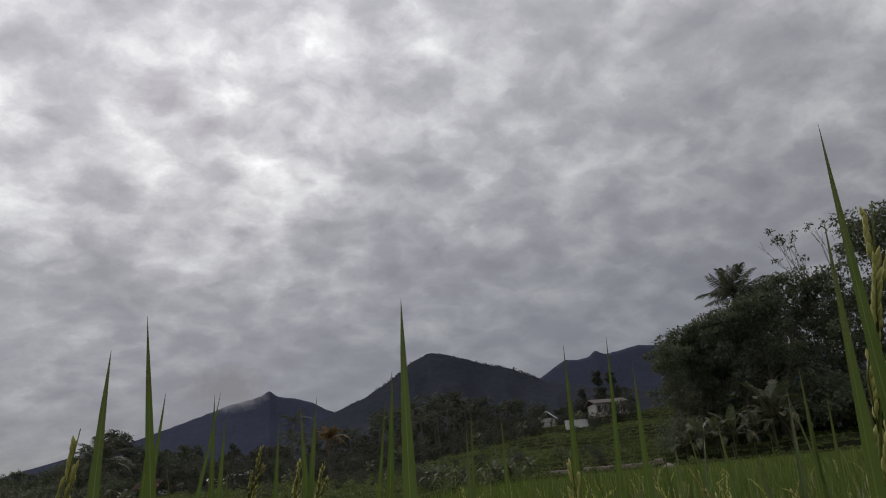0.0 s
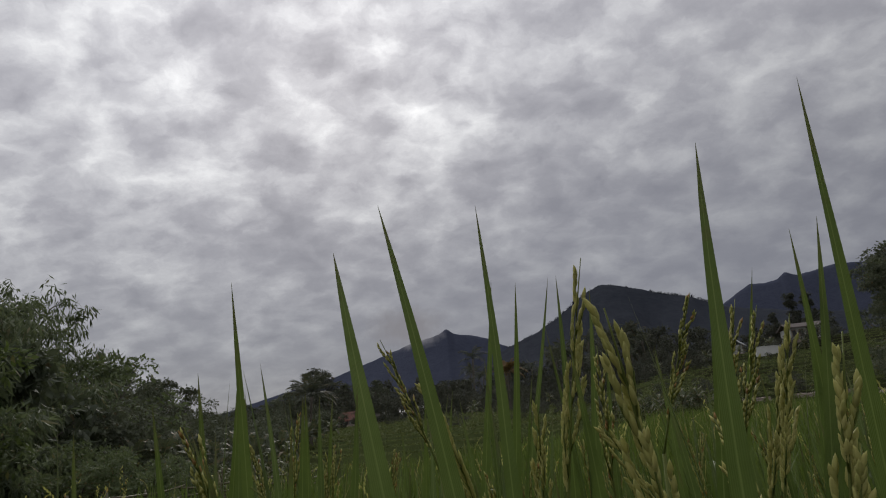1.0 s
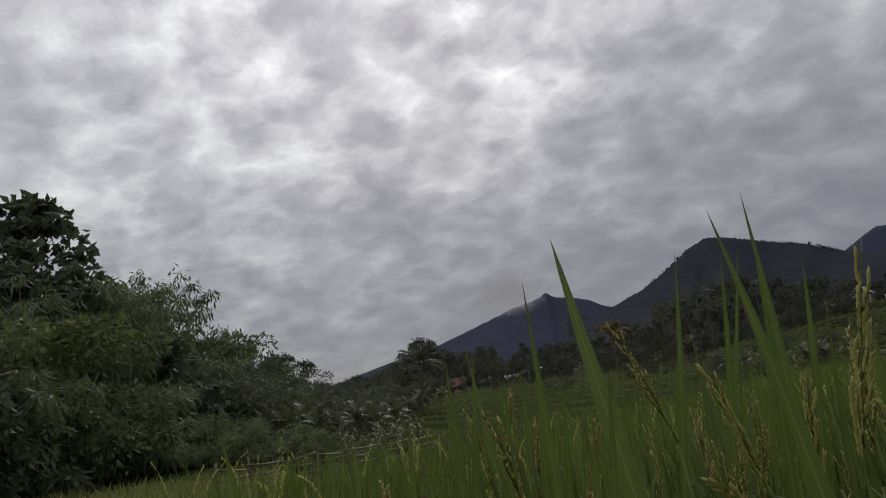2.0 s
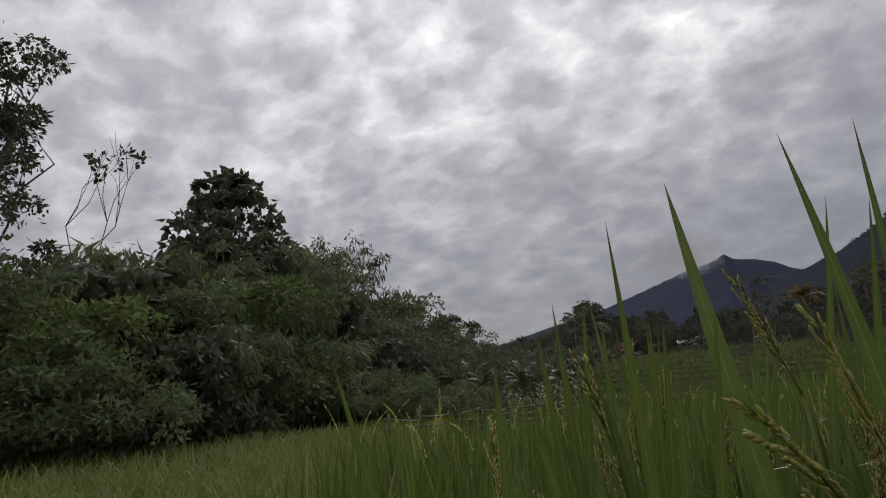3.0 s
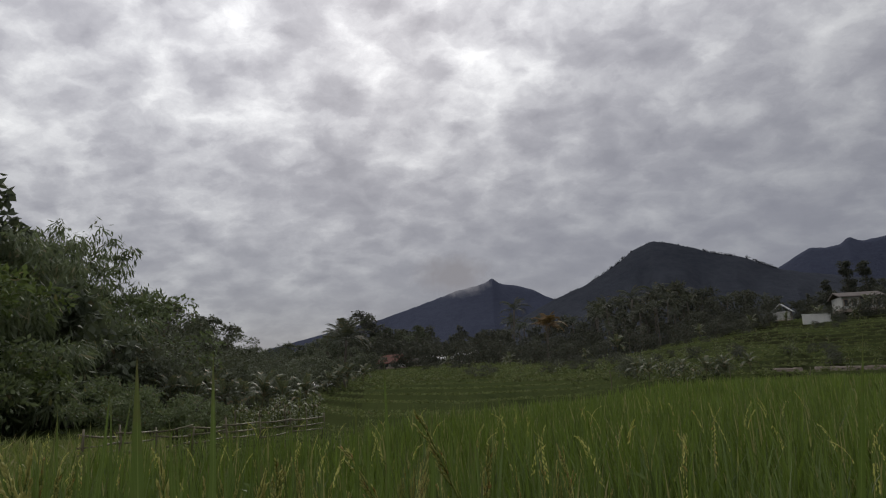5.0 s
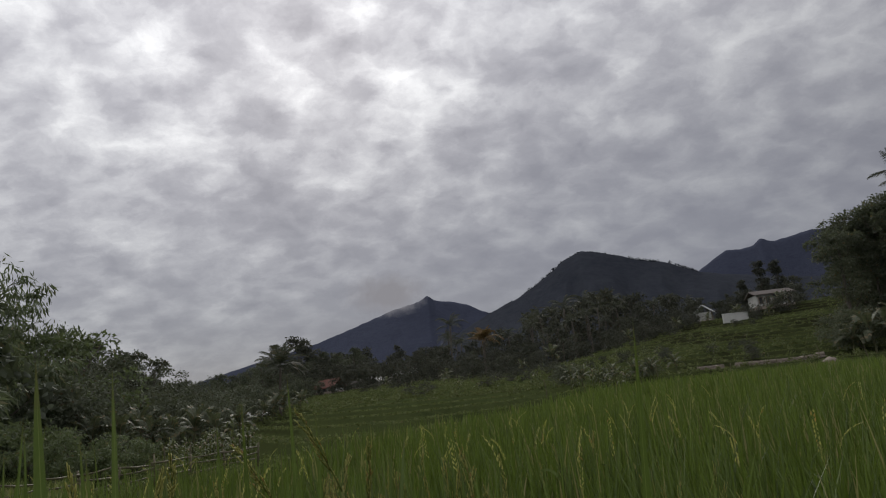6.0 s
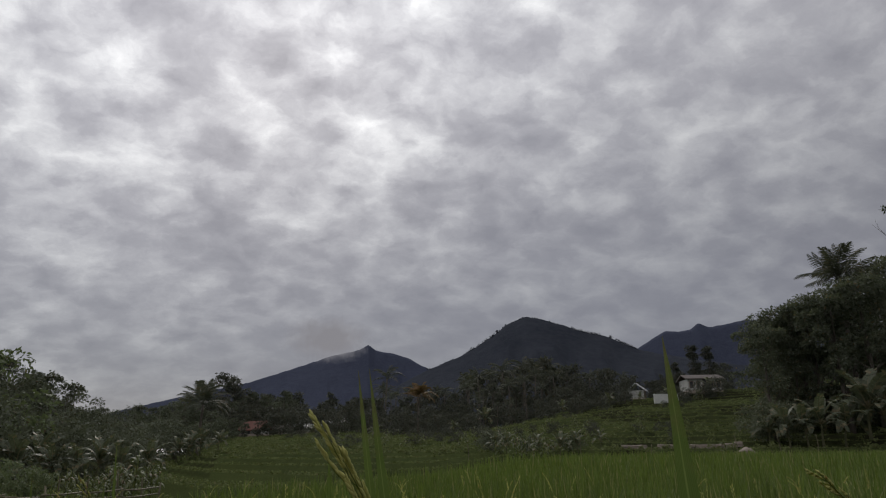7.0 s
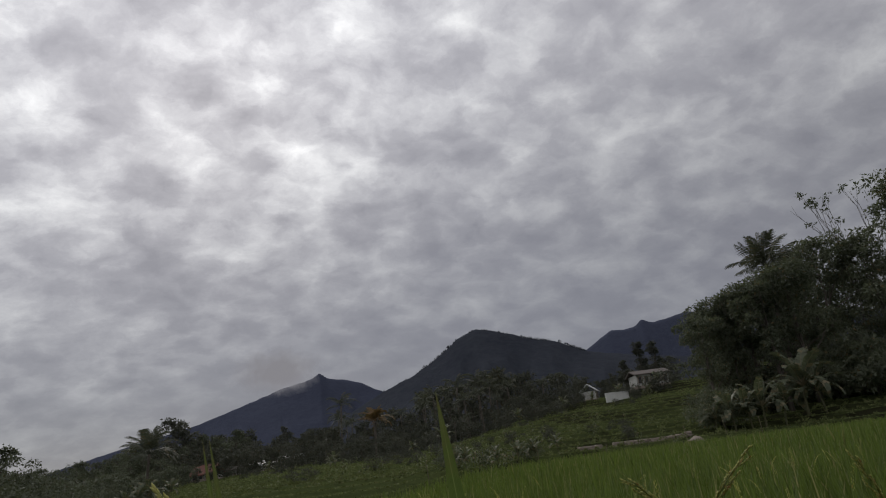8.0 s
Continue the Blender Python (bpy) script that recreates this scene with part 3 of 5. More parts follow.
def banana(label, h, seed, leaves=10):
    rng = np.random.default_rng(seed)
    root = new("banana_plant")
    path = [(0.05 * h * (i / 6) ** 2, 0, h * 0.42 * i / 6 - 0.05) for i in range(7)]
    v, f = tube(path, [0.09 - 0.008 * i for i in range(7)], 8)
    child("pseudostem", mesh_from("pseudostem", v, f, PSEUDOSTEM, True), root)
    kinds = [banana_leaf_mesh(h * (0.66 - 0.05 * k), h * 0.17, seed + k, 0.55 + 0.25 * k) for k in range(3)]
    for k in range(leaves):
        tilt = -58 + 62 * k / leaves + rng.normal() * 7
        child("leaf", kinds[min(2, int(3 * k / leaves))], root, m=pose(*path[-1], rng.normal() * 12, tilt, k * 137.5 + rng.normal() * 15))
    return tagged(root, label, "banana plant")


def maize(label, h, seed, leaves=11):
    """A tall leafy crop plant: a thin stem with long leaves that arch out of it."""
    rng = np.random.default_rng(seed)
    root = new("maize_plant")
    v, f = tube([(0, 0, -0.05), (0.01, 0, h * 0.5), (0.03, 0.01, h)], [0.018, 0.014, 0.006], 5)
    child("stalk", mesh_from("stalk", v, f, STALK, True), root)
    verts, faces = [], []
    for k in range(leaves):
        a, z0, ln = k * 2.4 + rng.normal() * 0.3, h * (0.12 + 0.8 * k / leaves), h * (0.45 + 0.2 * rng.random())
        b = len(verts)
        for i in range(6):
            s = i / 5
            out, up = ln * (0.55 * s + 0.15 * s * s), ln * (0.75 * s - 0.75 * s ** 2.2)
            w = 0.045 * math.sin(math.pi * (0.12 + 0.87 * s)) + 0.003
            for sg in (-1, 1):
                verts.append((math.cos(a) * out - math.sin(a) * w * sg, math.sin(a) * out + math.cos(a) * w * sg, z0 + up + w * 0.3 * abs(sg)))
        faces += [(b + 2 * i, b + 2 * i + 1, b + 2 * i + 3, b + 2 * i + 2) for i in range(5)]
    child("foliage", mesh_from("foliage", verts, faces, LEAF_MAIZE, True), root)
    return tagged(root, label, "crop plant", "crop plants at the field's edge")


def put(thing, az, d, turn=0.0, scale=1.0, sink=0.0):
    """Sets a thing on the ground at a place, turned about its base."""
    x, y = polar(az, d)
    z = float(ground_height(x, y)) - sink
    thing.matrix_basis = pose(x, y, z, 0, 0, turn) @ Matrix.Scale(scale * float(view_stretch(d)), 4)
    return thing


def again(thing, az, d, turn=0.0, scale=1.0, sink=0.0):
    x, y = polar(az, d)
    keep = thing.scale.copy()
    thing.scale = (1, 1, 1)
    bpy.context.view_layer.update()
    ob = copy_thing(thing, pose(x, y, float(ground_height(x, y)) - sink, 0, 0, turn) @ Matrix.Scale(scale * float(view_stretch(d)), 4))
    thing.scale = keep
    return ob


# ---- trees and thickets along the edge of the paddies ----
teak = put(broad_tree("tall tree with large dark leaves and gaps in its crown", 8.9, 2.35, 0.29, 11, 2600, 90, LEAF_DARK, 0.50, 44, narrow=0.85, droop=0.6, puff=0.08, dome=True, shell=0.5), 57.2, 23.5)
tall = put(broad_tree("tall leafy tree standing over the thicket", 11.0, 1.7, 0.17, 12, 5200, 46, LEAF_DARK, 0.66, 16, trunk_r=0.13, puff=0.16, lean=(0.5, 0.3)), 75.4, 18.5, 40, 0.95)
put(broad_tree("dark bushy tree hung with creepers", 7.2, 1.9, 0.17, 13, 6500, 50, LEAF_DARK, 0.12, 20, puff=0.16), 74.2, 17.5, 0, 0.92)
bam_a = put(bamboo("dense feathery bamboo clump with drooping tips", 8.9, 1.9, 21, sway=(0.7, 0.2)), 49.0, 26.5, 0)
bam_b = put(bamboo("dense feathery bamboo clump beside the paddy", 7.6, 2.1, 22), 53, 21.5, 60)
again(bam_b, 59, 19.5, 120, 0.88)
again(bam_b, 51.6, 24.5, 200, 0.98)
again(bam_a, 55.5, 22.5, 100, 0.80)
again(bam_a, 63, 19, 150, 0.74)
again(bam_b, 47.4, 25.5, 300, 0.66)
again(bam_a, 51.5, 25.5, 250, 0.86)
bush_a = put(shrub("dense green shrub beside the paddy", 3.0, 1.9, 0.15, 31, 4600, clumps=44, puff=0.15), 69, 14.5)
bush_b = put(shrub("overgrown grey-green shrub beside the paddy", 3.4, 2.1, 0.15, 32, 5000, LEAF_BROAD, clumps=44, puff=0.15), 60, 16)
bush_c = put(shrub("low leafy shrub at the paddy's edge", 1.9, 1.3, 0.13, 33, 3000, LEAF_BROAD, 0.42, clumps=34, puff=0.15), 66, 12.8)
bush_d = put(shrub("dark shrub with large drooping leaves", 3.6, 1.8, 0.27, 37, 2300, LEAF_DARK, 0.6, clumps=40, puff=0.14, droop=0.5), 63.5, 17.6)
bush_e = put(shrub("cane thicket with long narrow leaves", 3.4, 1.6, 0.34, 38, 3600, LEAF_BAMBOO, 0.16, clumps=44, puff=0.17, droop=0.75), 55, 18.4, 0, 1.1)
put(broad_tree("dark broadleaf tree in front of the tall one", 6.4, 1.9, 0.27, 14, 3600, 50, LEAF_DARK, 0.2, 20, narrow=0.7, droop=0.5, puff=0.13), 57.8, 20.6)
random.seed(4)
for az, d, s, kind in ((76, 14, 1.1, bush_b), (73, 16, 1.2, bush_d), (65, 16.5, 1.2, bush_d), (56, 17.5, 1.2, bush_a), (52, 18.5, 1.15, bush_e), (49, 20.5, 1.2, bush_d),
                       (46, 23, 1.2, bush_e), (44, 25.5, 1.2, bush_b), (72, 12.8, 0.9, bush_c), (61, 14.4, 0.7, bush_d), (57.5, 15.4, 0.8, bush_e), (53.5, 16.6, 1.1, bush_c),
                       (47.5, 20, 0.8, bush_e), (80, 15, 1.3, bush_b), (85, 15, 1.4, bush_a), (78, 20, 1.5, bush_b), (68, 18.6, 1.4, bush_e), (62, 20, 1.4, bush_a),
                       (55, 23, 1.6, bush_b), (51, 26, 1.6, bush_b)):
    again(kind, az, d, random.random() * 360, s * (0.9 + 0.2 * random.random()))
mid_a = put(broad_tree("rounded dark broadleaf tree in the valley", 7.0, 2.7, 0.24, 41, 4300, 40, LEAF_VALLEY, 0.12, puff=0.15), 41.5, 44, 0, 0.84)
mid_b = put(broad_tree("bushy dark broadleaf tree in the valley", 6.0, 2.5, 0.26, 42, 3800, 36, LEAF_VALLEY, 0.1, puff=0.15), 38.5, 46, 0, 0.84)
mid_c = put(broad_tree("spreading tree with a flat dark crown", 9.0, 3.2, 0.36, 43, 3600, 30, LEAF_FOREST_HAZED, 0.45, top=0.4, puff=0.15), 25.4, 110, 0, 1.12)
dark_bush = put(shrub("dark tangled shrub in the valley", 2.6, 1.8, 0.19, 35, 2800, LEAF_VALLEY, 0.45, clumps=34), 42.5, 30, 0, 1.2)
for az, d, s, kind in ((36.6, 38, 0.61, mid_a), (35.6, 40, 0.51, mid_b), (41.2, 36, 0.75, mid_a), (38.5, 40, 0.7, mid_a), (37.1, 42, 0.61, mid_b), (39.8, 38, 0.74, mid_b), (43.5, 38, 0.83, mid_a), (45, 34, 0.82, mid_b), (42, 40, 0.77, mid_b), (36.9, 50, 0.6, mid_b), (39.6, 41, 0.68, mid_a), (40, 36, 0.44, mid_b), (37.5, 42, 0.4, mid_a), (35.2, 58, 0.54, mid_a),
                       (33.6, 64, 0.62, mid_b), (34.5, 46, 0.36, mid_b), (32, 60, 0.6, mid_a), (30.3, 70, 0.7, mid_b), (31.5, 78, 0.75, mid_b), (28.5, 80, 0.8, mid_a), (29.5, 58, 0.5, mid_b),
                       (27.6, 78, 0.75, mid_b), (23.6, 108, 1.0, mid_a), (22.2, 108, 1.05, mid_b), (24.3, 100, 0.85, mid_b), (20.8, 104, 0.95, mid_a)):
    again(kind, az, d, random.random() * 360, s)
for az, d, s in ((41.5, 26, 1.0), (39.5, 27, 0.9), (43.5, 22, 0.95), (40.5, 21, 0.8), (37, 26, 0.85), (34.5, 28, 0.8), (32, 26, 0.6), (31.5, 32, 0.75), (28.6, 34, 0.6), (33, 38, 0.9), (35.5, 36, 0.95),
                 (30, 44, 0.9), (27.8, 46, 0.75), (26.2, 52, 0.7), (29.3, 50, 0.9), (25, 62, 0.8), (31, 52, 1.0), (38, 33, 1.0), (36.2, 30, 0.7), (42, 32, 1.2)):
    again(dark_bush, az, d, random.random() * 360, s)

for k in range(11):
    again(mid_b if k % 2 else mid_a, 36.0 - 0.85 * k, random.uniform(112, 124), random.random() * 360, random.uniform(0.95, 1.2))

# wooded slope across the valley, with lighter crowns for the many far trees
far_a = put(broad_tree("rounded dark tree on the wooded slope", 7.0, 2.6, 0.52, 44, 1150, 30, LEAF_FOREST_HAZED, 0.06, 8, puff=0.15), 20, 118)
far_b = put(broad_tree("tall ragged tree on the wooded slope", 7.0, 1.9, 0.50, 45, 950, 26, LEAF_FOREST_HAZED, 0.05, 8, puff=0.15), 17, 118)
far_palm = put(palm("coconut palm among the trees on the slope", 7.6, 54, 12, 2.9, None, (0.3, 0.1), 13, 0.8), 5, 104, 0, 0.9)
far_bush = put(shrub("low bush growing on the terraced slope", 3.2, 2.1, 0.30, 34, 1000, LEAF_FOREST_HAZED), 12, 70, 0, 0.5)
palm_a = put(palm("young coconut palm with wide arching fronds", 5.0, 51, 17, 3.3, None, (0.3, 0.1), 26, 0.55), 26.8, 36, 0, 0.52)
palm_b = put(palm("tall coconut palm above the terraces", 9.0, 52, 22, 2.7, None, (0.3, 0.1), 26, 0.2), -25.8, 43.0, 20, 0.93)
random.seed(9)
SKY = ((28, 3.9), (26.5, 4.5), (24, 4.9), (21.3, 5.1), (18.3, 3.9), (16, 4.5), (14, 5.1), (12.2, 5.6), (9.7, 5.1), (7.7, 5.1), (5.2, 6.2), (1.8, 7.3), (-1.2, 8.0), (-4.6, 7.2), (-6.9, 6.7), (-9.1, 6.0), (-12.4, 6.3), (-16, 7.0))
for row, (d, part_up) in enumerate(((124, 1.0), (112, 0.96), (101, 0.88), (91, 0.78), (83, 0.64), (77, 0.46), (73, 0.26))):
    az = 30.5
    while az > -17:
        el = np.interp(-az, [-a for a, e in SKY], [e for a, e in SKY]) * part_up
        dd = d + random.uniform(-4, 4)
        x, y = polar(az, dd)
        g, k = float(ground_height(x, y)), float(view_stretch(dd))
        want = 1.1 / k + dd * math.tan(radians(el)) - g / k
        want = max(want, random.uniform(1.8, 3.0)) * random.uniform(0.72, 1.06)
        if (az < 25.5 or d > 88) and (az > -8.5 or d > 80):
            pick = random.random()
            if pick < 0.40 and az < 13 and want > 2.6 and d > 76:
                again(far_palm, az, dd, random.random() * 360, want / 8.6)
            elif pick < 0.72:
                again(far_a, az, dd, random.random() * 360, want / 7.0)
            else:
                again(far_b, az, dd, random.random() * 360, want / 7.0)
        az -= random.uniform(1.1, 2.3) * (0.66 if az > 11 else 0.88)

# trees at the right of the terraces
big_a = put(broad_tree("large dark broadleaf tree above the terraces", 9.6, 3.2, 0.20, 61, 10000, 66, LEAF_GREY, 0.08, puff=0.125), -29.2, 46)
big_b = put(broad_tree("broadleaf tree with a ragged dark crown", 7.6, 2.2, 0.19, 62, 7000, 56, LEAF_GREY, 0.04, puff=0.13), -21.4, 46, 0, 0.86)
for az, d, s, kind in ((-32.6, 47, 0.95, big_a), (-36.5, 44, 1.2, big_a), (-23.2, 48, 0.98, big_b), (-26.6, 52, 0.98, big_a), (-30.4, 51, 1.0, big_b), (-34, 50, 1.0, big_b), (-41, 44, 1.25, big_a),
                       (-46, 42, 1.1, big_a), (-20.9, 44, 0.74, big_b), (-27.2, 44, 0.7, big_b), (-24.8, 45, 1.0, big_b), (-26.2, 45.5, 1.0, big_b), (-28.2, 48, 0.98, big_a), (-38.6, 46, 1.5, big_b)):
    again(kind, az, d, random.random() * 360, s)
for az, d, s in ((-20.0, 39.5, 0.8), (-21.0, 41.5, 0.92), (-22.0, 40.5, 0.7), (-25.0, 40.2, 1.02), (-27.0, 40.8, 1.08), (-23.4, 41, 0.98), (-22.4, 42, 0.9)):
    again(big_b, az, d, random.random() * 360, s)
grey_bush = put(shrub("tangled grey-green shrub under the trees", 2.6, 1.9, 0.2, 36, 3200, LEAF_GREY, 0.45, clumps=34), -20.4, 42.4, 0, 0.6)
for az, d, s in ((-21.6, 42.2, 0.7), (-23, 42.4, 0.8), (-26.8, 42, 0.9), (-28.8, 41.6, 1.0), (-31, 41, 1.1), (-33.5, 40.6, 1.1), (-36, 40, 1.1), (-39, 39, 1.1), (-24.6, 42.6, 0.8), (-22, 43, 1.1), (-30, 43.4, 1.3), (-19.4, 37.4, 0.6), (-20.3, 37, 0.75)):
    again(grey_bush, az, d, random.random() * 360, s)
ban_a = put(banana("banana plant with broad tattered leaves", 3.6, 71), -26.2, 37.4, 30, 1.0)
for az, d, s in ((-23.2, 36.2, 0.72), (-21.0, 36, 0.6), (-24.6, 36.8, 0.66), (-27.4, 37.6, 0.76), (-22.2, 36.4, 0.62), (-19.6, 36, 0.5), (36.3, 21, 0.36), (38.6, 20, 0.42), (37.6, 22, 0.46), (40.4, 20, 0.4),
                 (34.6, 22, 0.36), (66.8, 18.6, 1.36), (65.2, 18.8, 1.4), (68.4, 18.2, 1.3)):
    again(ban_a, az, d, random.random() * 360, s)
crop_plant = put(maize("tall leafy maize standing at the field's edge", 1.0, 73), 30, 16)
for k in range(34):
    again(crop_plant, random.uniform(27.5, 35.5), random.uniform(15.2, 18.5), random.random() * 360, random.uniform(0.45, 0.8))
for k in range(20):
    again(crop_plant, random.uniform(-5.5, 2.5), random.uniform(25, 30), random.random() * 360, random.uniform(0.5, 0.95))


# ---- rice ----
def near_walk(x, y):
    """How far places lie from the camera's line."""
    best = np.full(np.shape(x), 9.0)
    for (t0, x0, y0, *_), (t1, x1, y1, *_) in zip(ROWS, ROWS[1:]):
        ex, ey = x1 - x0, y1 - y0
        s = np.clip(((x - x0) * ex + (y - y0) * ey) / (ex * ex + ey * ey + 1e-9), 0, 1)
        best = np.minimum(best, np.hypot(x - x0 - ex * s, y - y0 - ey * s))
    return best


def blades(rng, x, y, z, length, width, lean, bend, segments):
    """Arrays of upright grass blades: tapered strips that curve over to one side."""
    n = len(x)
    a = rng.random(n) * 2 * np.pi
    dx, dy = np.cos(a), np.sin(a)
    turn = a + np.pi / 2 + rng.normal(size=n) * 0.9
    sx, sy = np.cos(turn), np.sin(turn)
    verts = np.zeros((n, segments * 2 + 1, 3))
    for i in range(segments + 1):
        s = i / segments
        out = lean * s + bend * s ** 2.6
        hx, hy, hz = x + dx * out * length, y + dy * out * length, z + length * (s - 0.45 * bend * s ** 3)
        w = width * 0.5 * (0.55 + 0.6 * s if s < 0.55 else (1 - s) / 0.45 * 0.88)
        if i == segments:
            verts[:, -1] = np.stack([hx, hy, hz], 1)
        else:
            verts[:, i * 2] = np.stack([hx + sx * w, hy + sy * w, hz], 1)
            verts[:, i * 2 + 1] = np.stack([hx - sx * w, hy - sy * w, hz], 1)
    tri = []
    for i in range(segments - 1):
        b = i * 2
        tri += [(b, b + 1, b + 3), (b, b + 3, b + 2)]
    b = (segments - 1) * 2
    tri.append((b, b + 1, b + 2))
    tri = np.array(tri)
    k = np.arange(n)[:, None, None] * (segments * 2 + 1)
    return verts.reshape(-1, 3), (k + tri[None]).reshape(-1, 3)


def hills(rng, d0, d1, az0, az1, gap):
    """Planting places in rows between two distances, inside the paddies' edge."""
    span = np.arange(-d1, d1, gap)
    gx, gy = np.meshgrid(span + 0.8, span - 0.2)
    ang = radians(17)
    rx = 0.8 + (gx - 0.8) * math.cos(ang) - (gy + 0.2) * math.sin(ang)
    ry = -0.2 + (gx - 0.8) * math.sin(ang) + (gy + 0.2) * math.cos(ang)
    x = rx.ravel() + rng.normal(size=rx.size) * gap * 0.14
    y = ry.ravel() + rng.normal(size=rx.size) * gap * 0.14
    far = np.hypot(x - 0.8, y + 0.2)
    d, az, *_ = unstretched(x, y)
    keep = (far > d0) & (far <= d1) & (az > az0) & (az < az1) & (d < edge(az) - 0.15)
    return x[keep], y[keep]


def canopy(x):
    """The rice stands lower towards the verge and taller in the middle of the paddy."""
    s = np.clip((np.asarray(x) + 1.0) / 1.7, 0, 1)
    return 0.79 + 0.10 * s * s * (3 - 2 * s)


def rice_stuff(name, label, seed, d0, d1, az0, az1, gap, per, segments, width, clear=0.0):
    rng = np.random.default_rng(seed)
    hx, hy = hills(rng, d0, d1, az0, az1, gap)
    x = np.repeat(hx, per) + rng.normal(size=len(hx) * per) * 0.05
    y = np.repeat(hy, per) + rng.normal(size=len(hx) * per) * 0.05
    if clear:
        keep = near_walk(x, y) > clear
        x, y = x[keep], y[keep]
    n = len(x)
    z = ground_height(x, y)
    length = canopy(x) * (0.52 + 0.56 * rng.random(n) ** 1.3) * (1 + 0.07 * np.sin(x * 1.7) * np.cos(y * 1.3))
    v, f = blades(rng, x, y, z, length, width * (0.6 + 0.7 * rng.random(n)), 0.03 + 0.10 * rng.random(n), 0.26 * rng.random(n) ** 2, segments)
    ob = new(name, array_mesh(name, v, f, RICE if segments > 3 else RICE_FAR))
    tagged(ob, label, "rice", kind="stuff")
    return ob


rice_stuff("rice_field", "dense green rice standing in the paddy", 101, 0.15, 4.5, -180, 180, 0.2, 17, 5, 0.018, 0.16)
rice_stuff("rice_field", "dense green rice standing in the paddy", 102, 4.5, 13, -60, 85, 0.22, 12, 3, 0.026)
rice_stuff("rice_field", "dense green rice standing in the paddy", 105, 4.5, 11, -180, -60, 0.3, 8, 2, 0.034)
rice_stuff("rice_field", "dense green rice standing in the paddy", 106, 4.5, 11, 100, 180, 0.3, 8, 2, 0.034)
rice_stuff("rice_field", "green rice of the farther paddies", 103, 13, 46, -50, 40, 0.34, 9, 2, 0.05)


def ear_stuff():
    """Nodding ears that stand out of the canopy, each a string of flat grains."""
    rng = np.random.default_rng(104)
    n, g = 170, 18
    d = 2.2 + 6 * rng.random(n) ** 1.2
    az = rng.uniform(-48, 72, n)
    x, y = 0.8 - np.sin(np.radians(az)) * d, -0.2 + np.cos(np.radians(az)) * d
    keep = (d < edge(az) - 0.2) & (near_walk(x, y) > 0.6)
    x, y = x[keep], y[keep]
    n = len(x)
    z = ground_height(x, y) + canopy(x) - 0.15 + 0.12 * rng.random(n)
    a = rng.random(n) * 2 * np.pi
    long = 0.13 + 0.07 * rng.random(n)
    nod = 0.05 + 0.45 * rng.random(n) ** 1.5
    verts = np.zeros((n, g, 4, 3))
    for k in range(g):
        s = (k + 0.5) / g
        out = long * (0.25 * s + nod * s ** 2)
        up = long * (s - 0.6 * nod * s ** 2.2)
        side = (1 if k % 2 else -1) * 0.0045
        c = np.stack([x + np.cos(a) * out - np.sin(a) * side, y + np.sin(a) * out + np.cos(a) * side, z + up], 1)
        w = rng.normal(size=(n, 3)) * 0.25 + np.stack([np.cos(a) * (0.3 + nod * s), np.sin(a) * (0.3 + nod * s), 1 - nod * 1.2 * s], 1)
        w /= np.linalg.norm(w, axis=1)[:, None]
        q = np.cross(w, rng.normal(size=(n, 3)))
        q /= np.linalg.norm(q, axis=1)[:, None]
        verts[:, k, 0], verts[:, k, 2] = c - w * 0.0100, c + w * 0.0100
        verts[:, k, 1], verts[:, k, 3] = c + q * 0.0034, c - q * 0.0034
    k = np.arange(n * g)[:, None] * 4
    tris = np.concatenate([k + np.array([[0, 1, 2]]), k + np.array([[0, 2, 3]])], 0)
    tagged(new("rice_ears", array_mesh("rice_ears", verts.reshape(-1, 3), tris, GRAIN)), "yellowish ripening ears over the green rice", "rice", kind="stuff")


ear_stuff()


# ---- terraces: crops, walls, stakes, houses ----
def terrace_crops():
    """Low crops in tufts on the treads of the terraces."""
    rng = np.random.default_rng(501)
    n = 120000
    az = rng.uniform(-50, 40, n)
    d = 11 + 66 * rng.random(n) ** 0.85
    x, y = polar(az, d)
    h = ground_height(x, y)
    slope = np.hypot(ground_height(x + 0.15, y) - h, ground_height(x, y + 0.15) - h)
    phase, up = terrace_phase(x, y)
    keep = (d > edge(az) + 0.3) & (slope < 0.02) & ((up < 0.3) | (phase < 0.6))
    x, y, h, k = x[keep], y[keep], h[keep], view_stretch(d[keep])
    m = len(x)
    v, f = blades(rng, x, y, h - 0.02, k * (0.03 + 0.08 * rng.random(m) ** 2), k * (0.05 + 0.06 * rng.random(m)), 0.6 * rng.random(m), 0.6 * rng.random(m), 2)
    tagged(new("terrace_crop", array_mesh("terrace_crop", v, f, CROP)), "low green crops in rows on the terraces", "crop", kind="stuff")
    # taller grass along the lip of each terrace
    n = 150000
    az = rng.uniform(-46, 34, n)
    d = 14 + 62 * rng.random(n) ** 0.8
    x, y = polar(az, d)
    phase, up = terrace_phase(x, y)
    keep = (d > edge(az) + 0.5) & (up > 0.2) & (phase < 0.08 + 0.14 * rng.random(n))
    x, y, k = x[keep], y[keep], view_stretch(d[keep])
    m = len(x)
    v, f = blades(rng, x, y, ground_height(x, y) - 0.02, k * (0.04 + 0.09 * rng.random(m) ** 2), k * (0.06 + 0.07 * rng.random(m)), 0.4 * rng.random(m), 0.6 * rng.random(m), 2)
    tagged(new("lip_grass", array_mesh("lip_grass", v, f, CROP)), "light green grass along the lips of the terraces", "grass", kind="stuff")


terrace_crops()


